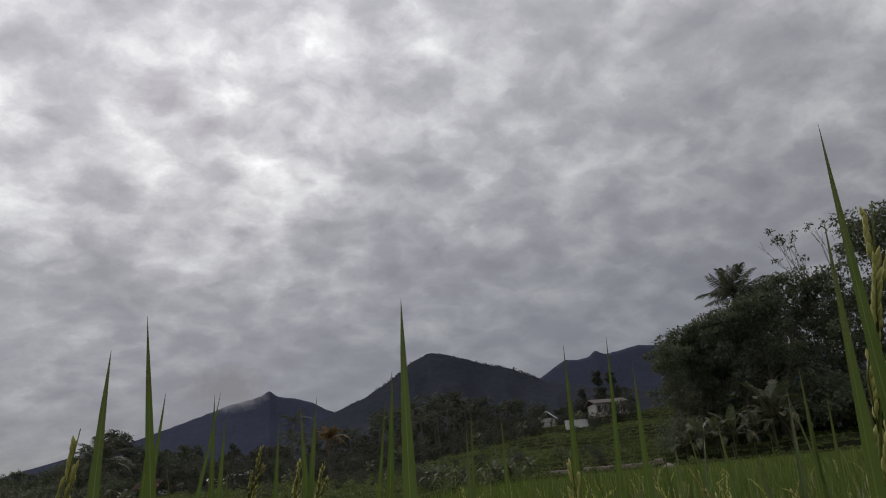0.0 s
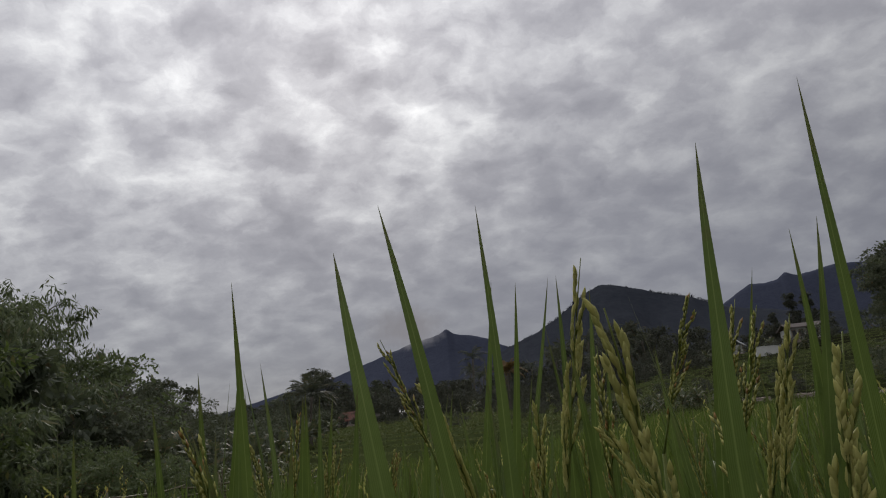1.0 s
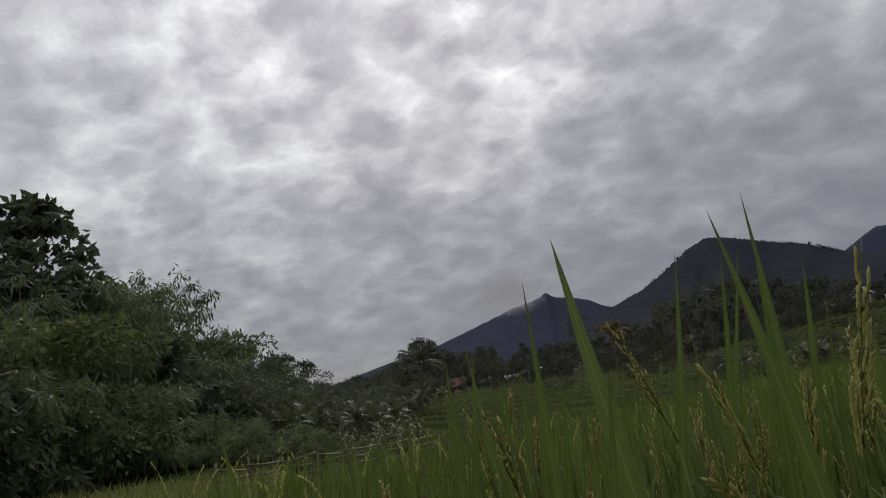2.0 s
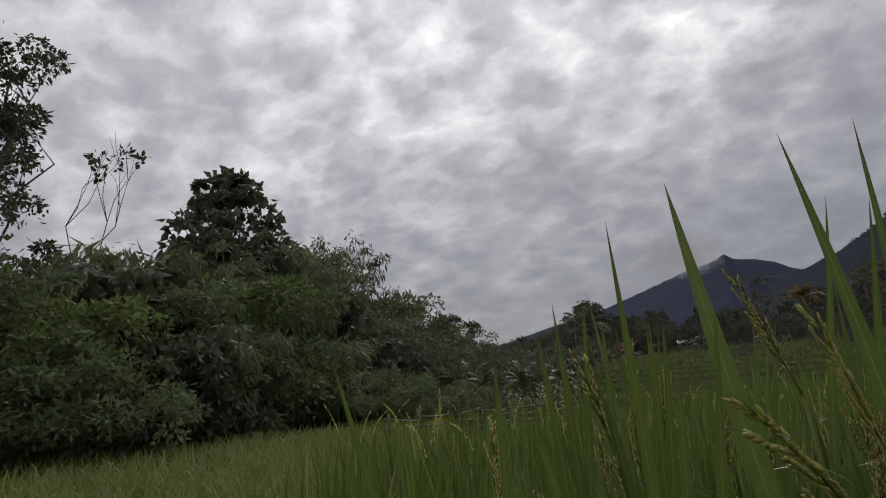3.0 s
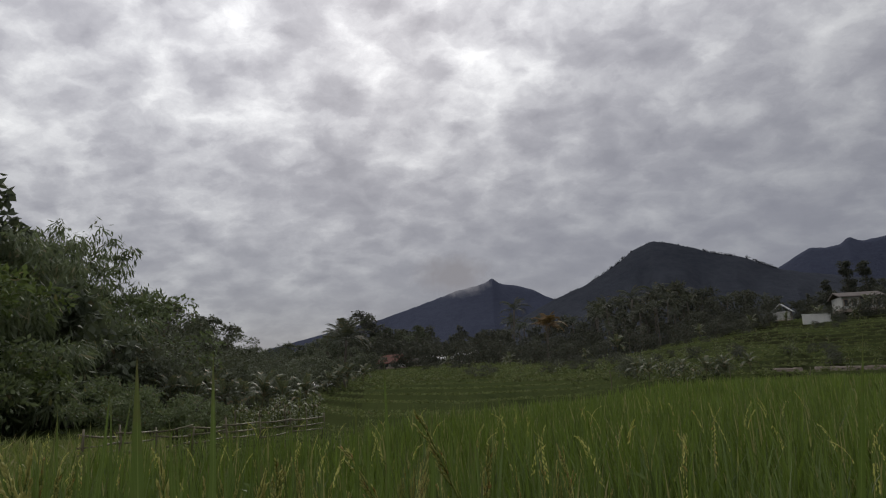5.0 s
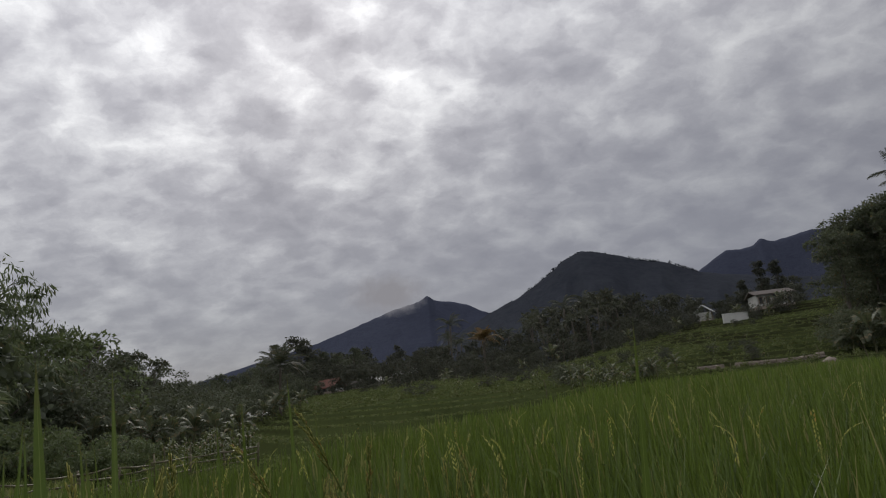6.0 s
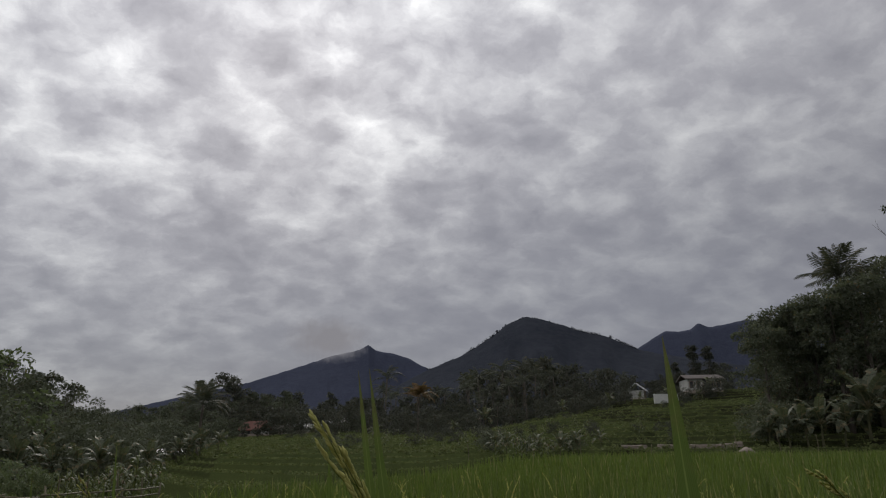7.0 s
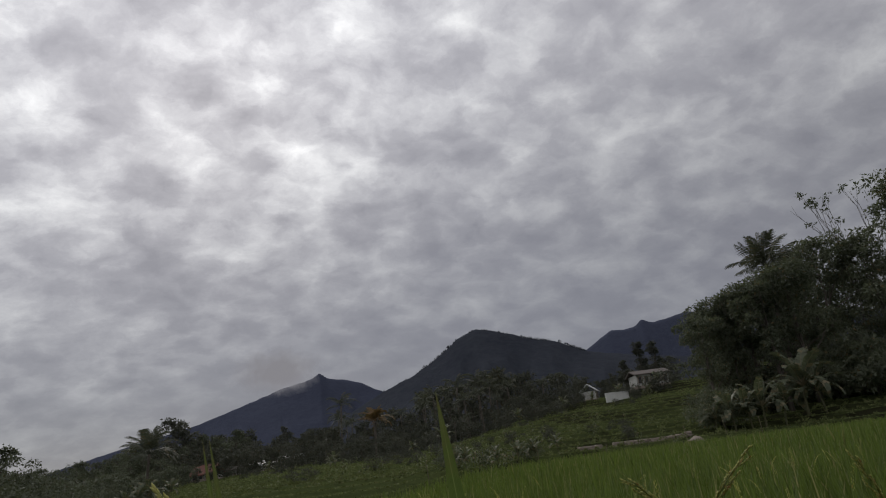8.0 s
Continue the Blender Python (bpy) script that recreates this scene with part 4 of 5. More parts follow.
def terrace_weeds():
    """Tufts of leafy weeds and low bushes scattered over the terraces, thicker along their lips."""
    rng = np.random.default_rng(503)
    n = 9000
    az = rng.uniform(-34, 31, n)
    d = 30 + 45 * rng.random(n)
    x, y = polar(az, d)
    phase, up = terrace_phase(x, y)
    keep = (d > edge(az) + 2.5) & (up > 0.3) & ((phase < 0.16) | (rng.random(n) < 0.22))
    x, y, k = x[keep], y[keep], view_stretch(d[keep])
    r = k * (0.05 + 0.16 * rng.random(len(x)) ** 2.5)
    centres = np.stack([x, y, ground_height(x, y) + r * 0.5], 1)
    v, f = scatter_leaves(centres, r, 26 * len(x), 0.17, 0.08, rng, 0.1, 0.3, lift=0.9)
    tagged(new("terrace_weeds", array_mesh("terrace_weeds", v, f, CROP)), "leafy weeds in tufts along the terraces", "weeds", kind="stuff")


terrace_weeds()


def verge():
    rng = np.random.default_rng(502)
    n = 30000
    az = rng.uniform(40, 88, n)
    d = edge(az) + (15 - edge(az)) * rng.random(n)
    x, y = polar(az, d)
    keep = d > edge(az) + 0.1
    x, y = x[keep], y[keep]
    m = len(x)
    v, f = blades(rng, x, y, np.zeros(m) - 0.01, 0.10 + 0.32 * rng.random(m) ** 2, 0.012 + 0.02 * rng.random(m), 0.5 * rng.random(m), 0.6 * rng.random(m), 3)
    tagged(new("verge_grass", array_mesh("verge_grass", v, f, VERGE)), "short rough grass between the paddy and thicket", "grass", kind="stuff")


verge()

TIMBER = solid_material("weathered_timber", (0.13, 0.10, 0.075), (0.26, 0.21, 0.165), 5.0, 0.85, 0.5, 0.01, (1, 1, 6))
BAMBOO_POLE = solid_material("cut_bamboo", (0.075, 0.066, 0.04), (0.16, 0.138, 0.085), 4.0, 0.6, 0.2, 0.005)
PLASTER = solid_material("stained_plaster", (0.25, 0.25, 0.235), (0.40, 0.40, 0.38), 1.2, 0.85, 0.3, 0.01, c=(0.16, 0.16, 0.145))
WHITEWASH = solid_material("stained_whitewash", (0.42, 0.42, 0.40), (0.58, 0.58, 0.56), 1.2, 0.85, 0.3, 0.01, c=(0.26, 0.26, 0.24))
ROOF_TILE = solid_material("clay_roof_tile", (0.10, 0.045, 0.036), (0.17, 0.08, 0.06), 3.0, 0.85, 0.5, 0.02)
SHEET = solid_material("grey_roof_sheet", (0.36, 0.36, 0.36), (0.52, 0.52, 0.52), 2.0, 0.5, 0.3, 0.01)
OLD_ROOF = solid_material("mossy_old_roof", (0.07, 0.06, 0.055), (0.13, 0.11, 0.10), 3.0, 0.9, 0.5, 0.02)
UNLIT_PANEL = solid_material("unlit_interior_panel", (0.012, 0.012, 0.014), (0.03, 0.03, 0.034), 3.0, 0.4, 0.1)
STONE = solid_material("pale_stone", (0.17, 0.14, 0.12), (0.30, 0.25, 0.21), 2.5, 0.9, 0.7, 0.03)


def slab(cx, cy, cz, sx, sy, sz, bevel=0.02):
    """A bevelled box as a bmesh, centred in plan and standing on cz."""
    bm = bmesh.new()
    bmesh.ops.create_cube(bm, size=1.0)
    bmesh.ops.scale(bm, vec=(sx, sy, sz), verts=bm.verts)
    bmesh.ops.translate(bm, vec=(cx, cy, cz + sz / 2), verts=bm.verts)
    bmesh.ops.bevel(bm, geom=list(bm.edges), offset=min(bevel, sx * 0.2, sy * 0.2, sz * 0.2), segments=1, affect="EDGES")
    return bm


def part(name, bm, mat, parent, label=""):
    me = bpy.data.meshes.new(name)
    bm.to_mesh(me)
    bm.free()
    me.materials.append(mat)
    return child(name, me, parent, label)


def gable(w, d, z0, rise, over=0.25, thick=0.1):
    """A gabled roof of two slabs over a plan w by d."""
    bm = bmesh.new()
    for sg in (-1, 1):
        pts = [(-w / 2 - over, sg * (d / 2 + over), z0 - 0.08), (w / 2 + over, sg * (d / 2 + over), z0 - 0.08), (w / 2 + over, 0, z0 + rise), (-w / 2 - over, 0, z0 + rise)]
        low = [bm.verts.new(p) for p in pts]
        top = [bm.verts.new((p[0], p[1], p[2] + thick)) for p in pts]
        bm.faces.new(low if sg > 0 else low[::-1])
        bm.faces.new(top[::-1] if sg > 0 else top)
        for i in range(4):
            j = (i + 1) % 4
            bm.faces.new((low[i], top[i], top[j], low[j]) if sg < 0 else (low[j], top[j], top[i], low[i]))
    bmesh.ops.recalc_face_normals(bm, faces=bm.faces)
    return bm


def house(label, az, d, w, depth, height, rise, roof, turn, openings=3):
    root = new("house")
    x, y = polar(az, d)
    root.matrix_basis = pose(x, y, float(ground_height(x, y)) - 0.2, 0, 0, turn) @ Matrix.Scale(float(view_stretch(d)), 4)
    part("wall", slab(0, 0, 0, w, depth, height, 0.03), PLASTER, root)
    part("plinth", slab(0, 0, 0, w + 0.16, depth + 0.16, 0.35, 0.03), STONE, root)
    part("roof", gable(w, depth, height, rise), roof, root)
    for k in range(openings):
        cx = w * ((k + 0.5) / openings - 0.5)
        wide, tall, sill = w / openings * 0.45, height * 0.42, height * 0.38
        if k == openings // 2:
            sill, tall = 0.36, height * 0.72
        name = "door" if k == openings // 2 else "window"
        # a near-black panel on the wall stands in for the unlit interior
        panel = part(name, slab(cx, -depth / 2 - 0.005, sill, wide, 0.05, tall, 0.005), UNLIT_PANEL, root)
        part("frame", slab(cx, -depth / 2 - 0.03, sill + tall, wide + 0.14, 0.09, 0.07, 0.01), TIMBER, panel)
        for sg in (-1, 1):
            part("frame", slab(cx + sg * (wide / 2 + 0.035), -depth / 2 - 0.03, sill, 0.07, 0.09, tall, 0.01), TIMBER, panel)
    return tagged(root, label, "house")


house("white plastered house with a low dark roof", -14.4, 74, 3.4, 3.0, 1.5, 0.45, OLD_ROOF, 4, 5)
house("small hut with a pale sheet roof", -9.4, 79, 1.3, 1.6, 1.25, 0.75, SHEET, 70, 1)
house("small hut with a red clay roof", 22.9, 77, 2.5, 2.0, 0.8, 0.9, ROOF_TILE, -15, 3)
house("field shelter with a pale sheet roof", 28.9, 40, 1.0, 0.9, 0.45, 0.12, SHEET, 20, 3)
house("white house half hidden among the trees", 16.2, 80, 2.2, 2.0, 1.2, 0.4, SHEET, -10, 3)


house("pale house among the valley trees", 19.4, 92, 2.4, 2.0, 1.1, 0.4, SHEET, 12, 3)
house("small pale house above the valley terraces", 20.8, 88, 1.8, 1.6, 0.9, 0.4, OLD_ROOF, -20, 3)
house("low hut with a pale sheet roof among trees", 18.2, 84, 1.6, 1.4, 0.8, 0.3, SHEET, 30, 1)


def low_wall(label, az, d, length, height, turn, mat, thick=0.3):
    """A low wall: a core and a coping that overhangs it."""
    root = new("low_wall")
    x, y = polar(az, d)
    root.matrix_basis = pose(x, y, float(ground_height(x, y)) - 0.2, 0, 0, turn) @ Matrix.Scale(float(view_stretch(d)), 4)
    part("core", slab(0, 0, 0, length, thick, height, 0.02), mat, root)
    part("coping", slab(0, 0, height - 0.002, length + 0.06, thick + 0.08, 0.08, 0.015), mat, root)
    return tagged(root, label, "wall")


low_wall("white plastered garden wall with grey stains", -11.7, 69, 2.4, 0.85, 10, WHITEWASH)


def stone_bank(label, a, e, height, seed):
    """A rough bank of stacked stones along the lip of a terrace, lying on the slope between two places."""
    rng = np.random.default_rng(seed)
    root = new("stone_bank")
    p, q = Vector((*polar(*a), 0)), Vector((*polar(*e), 0))
    root.matrix_basis = Matrix.Translation((p.x, p.y, 0))
    along = (q - p).normalized()
    turn = math.degrees(math.atan2(along.y, along.x))
    length, s = (q - p).length, 0.0
    while s < length:
        w = rng.uniform(0.35, 0.8)
        c = along * (s + w / 2)
        for lift in (0.0, 0.5):
            bm = slab(0, 0, 0, w * rng.uniform(0.9, 1.04), rng.uniform(0.4, 0.6), height * 0.55 * rng.uniform(0.8, 1.15), 0.05)
            for v in bm.verts:
                v.co += Vector((rng.normal(), rng.normal(), rng.normal())) * 0.012
            bm.transform(pose(c.x + rng.normal() * 0.02, c.y + rng.normal() * 0.03, float(ground_height(p.x + c.x, p.y + c.y)) - 0.05 + lift * height, 0, 0, turn + rng.normal() * 6))
            part("stone", bm, STONE, root)
        s += w
    return tagged(root, label, "wall")


stone_bank("low rough stone bank along a terrace", (-11.4, 35.2), (-17.2, 36.2), 0.34, 3)
stone_bank("low rough stone bank along a terrace", (-8.6, 34.4), (-10.2, 34.9), 0.34, 4)


def boulder(label, az, d, size, seed):
    bm = bmesh.new()
    bmesh.ops.create_icosphere(bm, subdivisions=3, radius=size)
    for v in bm.verts:
        k = 1 + 0.35 * noise.noise(v.co * (1.6 / size) + Vector((seed, 0, 0)))
        v.co = Vector((v.co.x * k * 1.2, v.co.y * k, max(-0.2 * size, v.co.z * k * 0.75)))
    x, y = polar(az, d)
    me = bpy.data.meshes.new("boulder")
    bm.to_mesh(me)
    bm.free()
    me.materials.append(STONE)
    ob = new("boulder", me)
    ob.matrix_basis = pose(x, y, float(ground_height(x, y)), 0, 0, seed * 40) @ Matrix.Scale(float(view_stretch(d)), 4)
    return tagged(ob, label, "rock")


boulder("pale rounded boulder at the paddy's edge", -18.0, 34.0, 0.42, 1)


def stake(az, d, h, lean, seed, r=0.022):
    """A cut bamboo stake with its joints."""
    x, y = polar(az, d)
    pts, rad = [], []
    for i in range(13):
        s = i / 12
        pts.append((lean * s * h, 0.02 * math.sin(s * 5 + seed), h * s - 0.1))
        rad.append(r * (1.18 if i % 3 == 0 else 1.0) * (1 - 0.25 * s))
    v, f = tube(pts, rad, 6)
    me = mesh_from("bamboo_stake", v, f, BAMBOO_POLE, True)
    ob = new("bamboo_stake", me)
    ob.matrix_basis = pose(x, y, float(ground_height(x, y)), 0, 0, seed * 50) @ Matrix.Scale(float(view_stretch(d)), 4)
    return tagged(ob, "thin cut bamboo stake standing in the field", "stake", "stakes in the fields")


for i, (az, d, h, lean) in enumerate(((-11.0, 30, 0.9, 0.1), (-14.5, 31, 0.8, -0.08), (-17.5, 32, 1.0, 0.15), (-20.5, 33, 1.0, 0.1), (-23, 33, 1.0, 0.05),
                                      (3.6, 24, 0.8, 0.1), (-5.5, 28, 0.9, 0.08), (33.2, 15.0, 0.62, 0.05), (31.0, 15.2, 0.7, -0.06), (29.4, 15.4, 0.6, 0.08), (35, 14.6, 0.66, 0.03))):
    stake(az, d, h, lean, i, 0.018)


def fence(label, spots, rails):
    """A bamboo fence: posts, and rails tied from post to post."""
    root = new("bamboo_fence")
    pts = [Vector((*polar(az, d), 0)) for az, d in spots]
    root.matrix_basis = Matrix.Translation(pts[0])
    rng = np.random.default_rng(7)
    for p in pts:
        q = p - pts[0]
        h = 0.44 + 0.2 * rng.random()
        v, f = tube([q + Vector((0, 0, -0.1)), q + Vector((0.02, 0, h * 0.5)), q + Vector((rng.normal() * 0.04, 0, h))], [0.024, 0.022, 0.018], 6)
        child("post", mesh_from("post", v, f, BAMBOO_POLE, True), root)
    for z in rails:
        for a, b in zip(pts, pts[1:]):
            a2, b2 = a - pts[0] + Vector((0, -0.04, z + rng.normal() * 0.03)), b - pts[0] + Vector((0, -0.04, z + rng.normal() * 0.03))
            way = (b2 - a2) * 0.06
            v, f = tube([a2 - way, a2.lerp(b2, 0.5) + Vector((0, 0, -0.02)), b2 + way], [0.019, 0.018, 0.015], 6)
            child("rail", mesh_from("rail", v, f, BAMBOO_POLE, True), root)
    return tagged(root, label, "fence")


fence("low bamboo fence along the paddy's edge", [(46, 11.5), (43.4, 11.8), (40.8, 12.1), (38.2, 12.4), (35.6, 12.8), (33, 13.2), (30.4, 13.6), (27.8, 14)], (0.18, 0.31, 0.43))


def bare_tree(label, az, d, h, seed, tufts=0, r0=0.06, spread=1.0):
    """A thin tree with forked bare twigs, and a few tufts of leaves."""
    rng = np.random.default_rng(seed)
    root = new("tree")
    pieces, ends = [], []

    def grow(p, way, ln, r, depth):
        mid = p + way * ln * 0.5 + Vector((rng.normal(), rng.normal(), 0)) * ln * 0.05
        end = p + way * ln
        pieces.append(tube([p, mid, end], [r, r * 0.85, r * 0.65], 5))
        if depth == 0:
            ends.append(end)
            return
        for k in range(3 if depth > 1 else 2):
            a = rng.random() * 6.28
            w = (way + Vector((math.cos(a), math.sin(a), 0.25)) * (0.55 + 0.3 * rng.random()) * spread).normalized()
            grow(end, w, ln * (0.5 + 0.2 * rng.random()), r * 0.6, depth - 1)

    grow(Vector((0, 0, -0.1)), Vector((0.02, 0.01, 1)), h * 0.55, r0, 3)
    v, f = join(pieces)
    child("trunk", mesh_from("trunk", v, f, BARK, True), root)
    if tufts:
        pick = [tuple(ends[i]) for i in rng.permutation(len(ends))[:tufts]]
        v, f = scatter_leaves(pick, [0.18] * len(pick), tufts * 14, 0.2, 0.11, rng, 0.3)
        child("crown", array_mesh("crown", v, f, LEAF_DARK), root)
    put(root, az, d)
    return tagged(root, label, "tree")


bare_tree("thin tree with bare twigs and few leaves", 69.0, 20, 6.6, 81, 6, 0.03, 0.9)
bare_tree("leafless thin tree on the valley's skyline", 31.9, 80, 4.9, 82)
bare_tree("thin tree with sparse twigs above the crowns", -31.4, 47, 10.2, 83, 12, 0.05, 0.5)
bare_tree("thin tree with sparse twigs above the crowns", -32.6, 48, 10.4, 84, 10, 0.05, 0.5)

# single trees that stand out on the slope
dry = put(palm("coconut palm with dry orange fronds", 4.4, 53, 16, 2.6, LEAF_DRY), 9.3, 82)
again(far_palm, 12.2, 108, 30, 1.12)
cypress = put(broad_tree("narrow dark columnar tree", 6.0, 0.62, 0.22, 91, 4200, 40, LEAF_FOREST_HAZED, 0.05, puff=0.42), -14.0, 84, 0, 1.0)
tagged(cypress, "narrow dark columnar tree beside the house")
again(cypress, -15.2, 86, 70, 0.95)
again(cypress, -12.6, 86, 70, 0.7)
random.seed(21)
for az, d, s, kind in ((1.9, 30, 0.4, dark_bush), (-1.0, 31, 0.32, dark_bush), (-4.6, 31, 0.3, dark_bush), (-2.2, 28, 0.30, ban_a), (-3.8, 29, 0.34, ban_a), (0.6, 27.5, 0.28, ban_a), (1.6, 28, 0.32, ban_a),
                       (-5.2, 30.5, 0.32, ban_a), (-7.0, 33, 0.3, ban_a), (16.2, 55, 0.5, far_bush), (9, 40, 0.3, far_bush), (12.5, 52, 0.40, ban_a), (6, 63, 0.4, ban_a), (12.9, 51, 0.30, ban_a),
                       (26.5, 34, 0.4, ban_a), (25.2, 36, 0.35, ban_a), (27.4, 33, 0.4, ban_a), (28.2, 32, 0.36, ban_a), (33.4, 21, 0.42, ban_a), (31.6, 21, 0.36, ban_a), (29.8, 22, 0.36, ban_a),
                       (39.5, 15, 0.5, bush_c), (42, 14.5, 0.6, bush_c), (44.5, 15.5, 0.7, bush_c), (37.2, 16, 0.4, bush_c)):
    again(kind, az, d, random.random() * 360, s)
for az, d, s, kind in ((-12.2, 70, 0.4, far_bush), (-15.6, 70, 0.6, far_bush), (-13.2, 68, 0.3, far_bush), (-8.0, 72, 0.5, far_bush), (-9.6, 71, 0.4, ban_a), (-11.8, 71, 0.5, ban_a), (-15, 71.5, 0.6, ban_a), (-6.5, 70, 0.5, far_bush),
                       (-7.2, 71, 0.5, ban_a), (4.5, 66, 0.6, far_bush), (7.5, 66, 0.6, far_bush), (10.5, 66, 0.7, far_bush), (13.5, 68, 0.7, far_bush), (16.5, 70, 0.8, far_bush), (19.5, 72, 0.8, far_bush), (1.0, 68, 0.6, far_bush),
                       (-2.0, 69, 0.6, far_bush), (-4.5, 70, 0.6, far_bush), (18, 56, 0.35, ban_a), (3.4, 69, 0.7, ban_a), (-3.2, 71, 0.5, ban_a), (-13.0, 69.5, 0.45, far_bush), (-14.6, 70, 0.55, far_bush), (-14.2, 69, 0.35, ban_a)):
    again(kind, az, d, random.random() * 360, s)


random.seed(33)
for k in range(46):
    again(far_bush, random.uniform(-14, 20), random.uniform(36, 66), random.random() * 360, random.uniform(0.10, 0.26))
for k in range(60):
    again(crop_plant, random.uniform(-19, 19), random.uniform(31, 62), random.random() * 360, random.uniform(0.45, 0.95))


def ridge_trees():
    """Single trees that break the crest of the middle mountain."""
    rng = np.random.default_rng(93)
    crest = ((8.5, 6.9), (5.7, 8.0), (3.2, 9.45), (1.7, 10.6), (-0.1, 11.3), (-2.1, 10.8), (-5.2, 9.7), (-7.3, 9.2), (-9.3, 8.1), (-14, 7.0))
    centres, radii = [], []
    for k in range(150):
        az = rng.uniform(-9.4, -4.0) if k < 60 else rng.uniform(2.0, 5.0) if k < 85 else rng.uniform(-9.4, 9)
        el = np.interp(-az, [-a for a, e in crest], [e for a, e in crest])
        a = radians(az)
        z = 1 + 2000 * math.tan(radians(el)) - 2
        size = rng.uniform(2.0, 5.0) if k < 85 else rng.uniform(1.0, 2.2)
        for j in range(4):
            centres.append((-math.sin(a) * 1998 + rng.normal() * size * 0.3, math.cos(a) * 1998, z + size * 0.45 * j))
            radii.append(size * (0.5 - 0.06 * j))
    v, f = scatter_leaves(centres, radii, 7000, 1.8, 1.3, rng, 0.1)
    tagged(new("ridge_trees", array_mesh("ridge_trees", v, f, MOUNTAIN_HAZED)), "far trees along the mountain's crest", "tree", kind="stuff")


ridge_trees()


def cloud_cap():
    """Low cloud over the western mountain's crown: a self-glowing sheet, thinning out at its edges."""
    m, n = material("self_lit_cloud")
    spot = n.add("ShaderNodeTexCoord").outputs["Generated"]
    sep = n.add("ShaderNodeSeparateXYZ", {0: spot})
    fall = n.add("ShaderNodeTexGradient", {0: n.add("ShaderNodeMapping", {0: spot, 1: (-1.0, 0.0, -1.0), 3: (2.0, 0.0, 2.0)}).outputs[0]}, gradient_type="SPHERICAL").outputs[1]
    puff = n.noise(n.add("ShaderNodeMapping", {0: spot, 3: (3.0, 1.0, 1.6)}).outputs[0], 3.4, 6.0, 0.66)
    alpha = n.math("MULTIPLY", n.add("ShaderNodeMapRange", {0: n.math("ADD", n.math("MULTIPLY", fall, 1.2), n.math("MULTIPLY", puff, 0.8)), 1: 0.78, 2: 1.32}).outputs[0], 0.97, True)
    alpha = n.math("MULTIPLY", alpha, n.add("ShaderNodeMapRange", {0: fall, 1: 0.0, 2: 0.55}).outputs[0])
    # emission in the tone of the sky around it, in place of real lighting
    glow = n.add("ShaderNodeEmission", {"Color": (0.242, 0.237, 0.256, 1), "Strength": 1.0})
    clear = n.add("ShaderNodeBsdfTransparent")
    n.add("ShaderNodeOutputMaterial", {"Surface": n.add("ShaderNodeMixShader", {0: alpha, 1: clear.outputs[0], 2: glow.outputs[0]}).outputs[0]})
    d = 2330
    verts, faces = [], []
    for j in range(9):
        for i in range(25):
            az, el = 23.6 - 12.0 * i / 24, 7.15 + 4.4 * j / 8 + 1.9 * (i / 24 - 0.5)
            a = radians(az)
            verts.append((-math.sin(a) * d, math.cos(a) * d, d * math.tan(radians(el))))
    for j in range(8):
        for i in range(24):
            faces.append((j * 25 + i, j * 25 + i + 1, (j + 1) * 25 + i + 1, (j + 1) * 25 + i))
    ob = new("backdrop_cloud", mesh_from("backdrop_cloud", verts, faces, m, True))
    ob.visible_shadow = False
    tagged(ob, "low grey cloud over the mountain's crown", "cloud", kind="structure")


cloud_cap()


# ---- rice plants beside the walk, each a thing with its leaves and ears ----
def bezier(p0, p1, p2, s):
    return p0 * (1 - s) ** 2 + p1 * 2 * s * (1 - s) + p2 * s * s


def leaf_mesh(p0, p1, p2, width, face, wave=0.0, segments=14):
    """A rice leaf along a curve from its collar to its tip: two strips folded along the midrib, wide below, drawn out to a point."""
    verts, faces = [], []
    face = Vector(face).normalized()
    for i in range(segments + 1):
        s = i / segments
        p = bezier(p0, p1, p2, s)
        way = (bezier(p0, p1, p2, min(1, s + 0.03)) - bezier(p0, p1, p2, max(0, s - 0.03))).normalized()
        side = way.cross(face).normalized()
        nor = side.cross(way)
        p = p + side * wave * math.sin(s * 9 + 1) * s
        w = width * 0.5 * min(1.0, 0.5 + 1.6 * s, ((1 - s) / 0.50) ** 0.8 + 0.012)
        twist = 0.22 * math.sin(s * 3.0)
        side2 = side * math.cos(twist) + nor * math.sin(twist)
        verts += [tuple(p + side2 * w + nor * w * 0.22), tuple(p), tuple(p - side2 * w + nor * w * 0.22)]
    for i in range(segments):
        a = i * 3
        faces += [(a, a + 1, a + 4, a + 3), (a + 1, a + 2, a + 5, a + 4)]
    me = mesh_from("leaf", verts, faces, RICE_NEAR, True)
    layer = me.uv_layers.new(name="blade")
    for loop in me.loops:
        k = loop.vertex_index
        layer.data[loop.index].uv = ((k % 3) * 0.5, (k // 3) / segments)
    return me


def grain_mesh():
    """One rice grain: a ribbed spindle 8 mm long."""
    verts, faces = [], []
    for s, r in ((0.0, 0.0006), (0.22, 0.0013), (0.5, 0.0015), (0.8, 0.0009)):
        for k in range(5):
            a = 2 * math.pi * k / 5
            verts.append((r * math.cos(a) * 1.05, r * math.sin(a) * 0.85, 0.0082 * s))
    verts.append((0.0002, 0, 0.0086))
    for i in range(3):
        for k in range(5):
            b, c = i * 5 + k, i * 5 + (k + 1) % 5
            faces.append((b, c, c + 5, b + 5))
    faces += [(15 + k, 15 + (k + 1) % 5, 20) for k in range(5)]
    return mesh_from("grain", verts, faces, GRAIN, True)


GRAIN_MESH = grain_mesh()
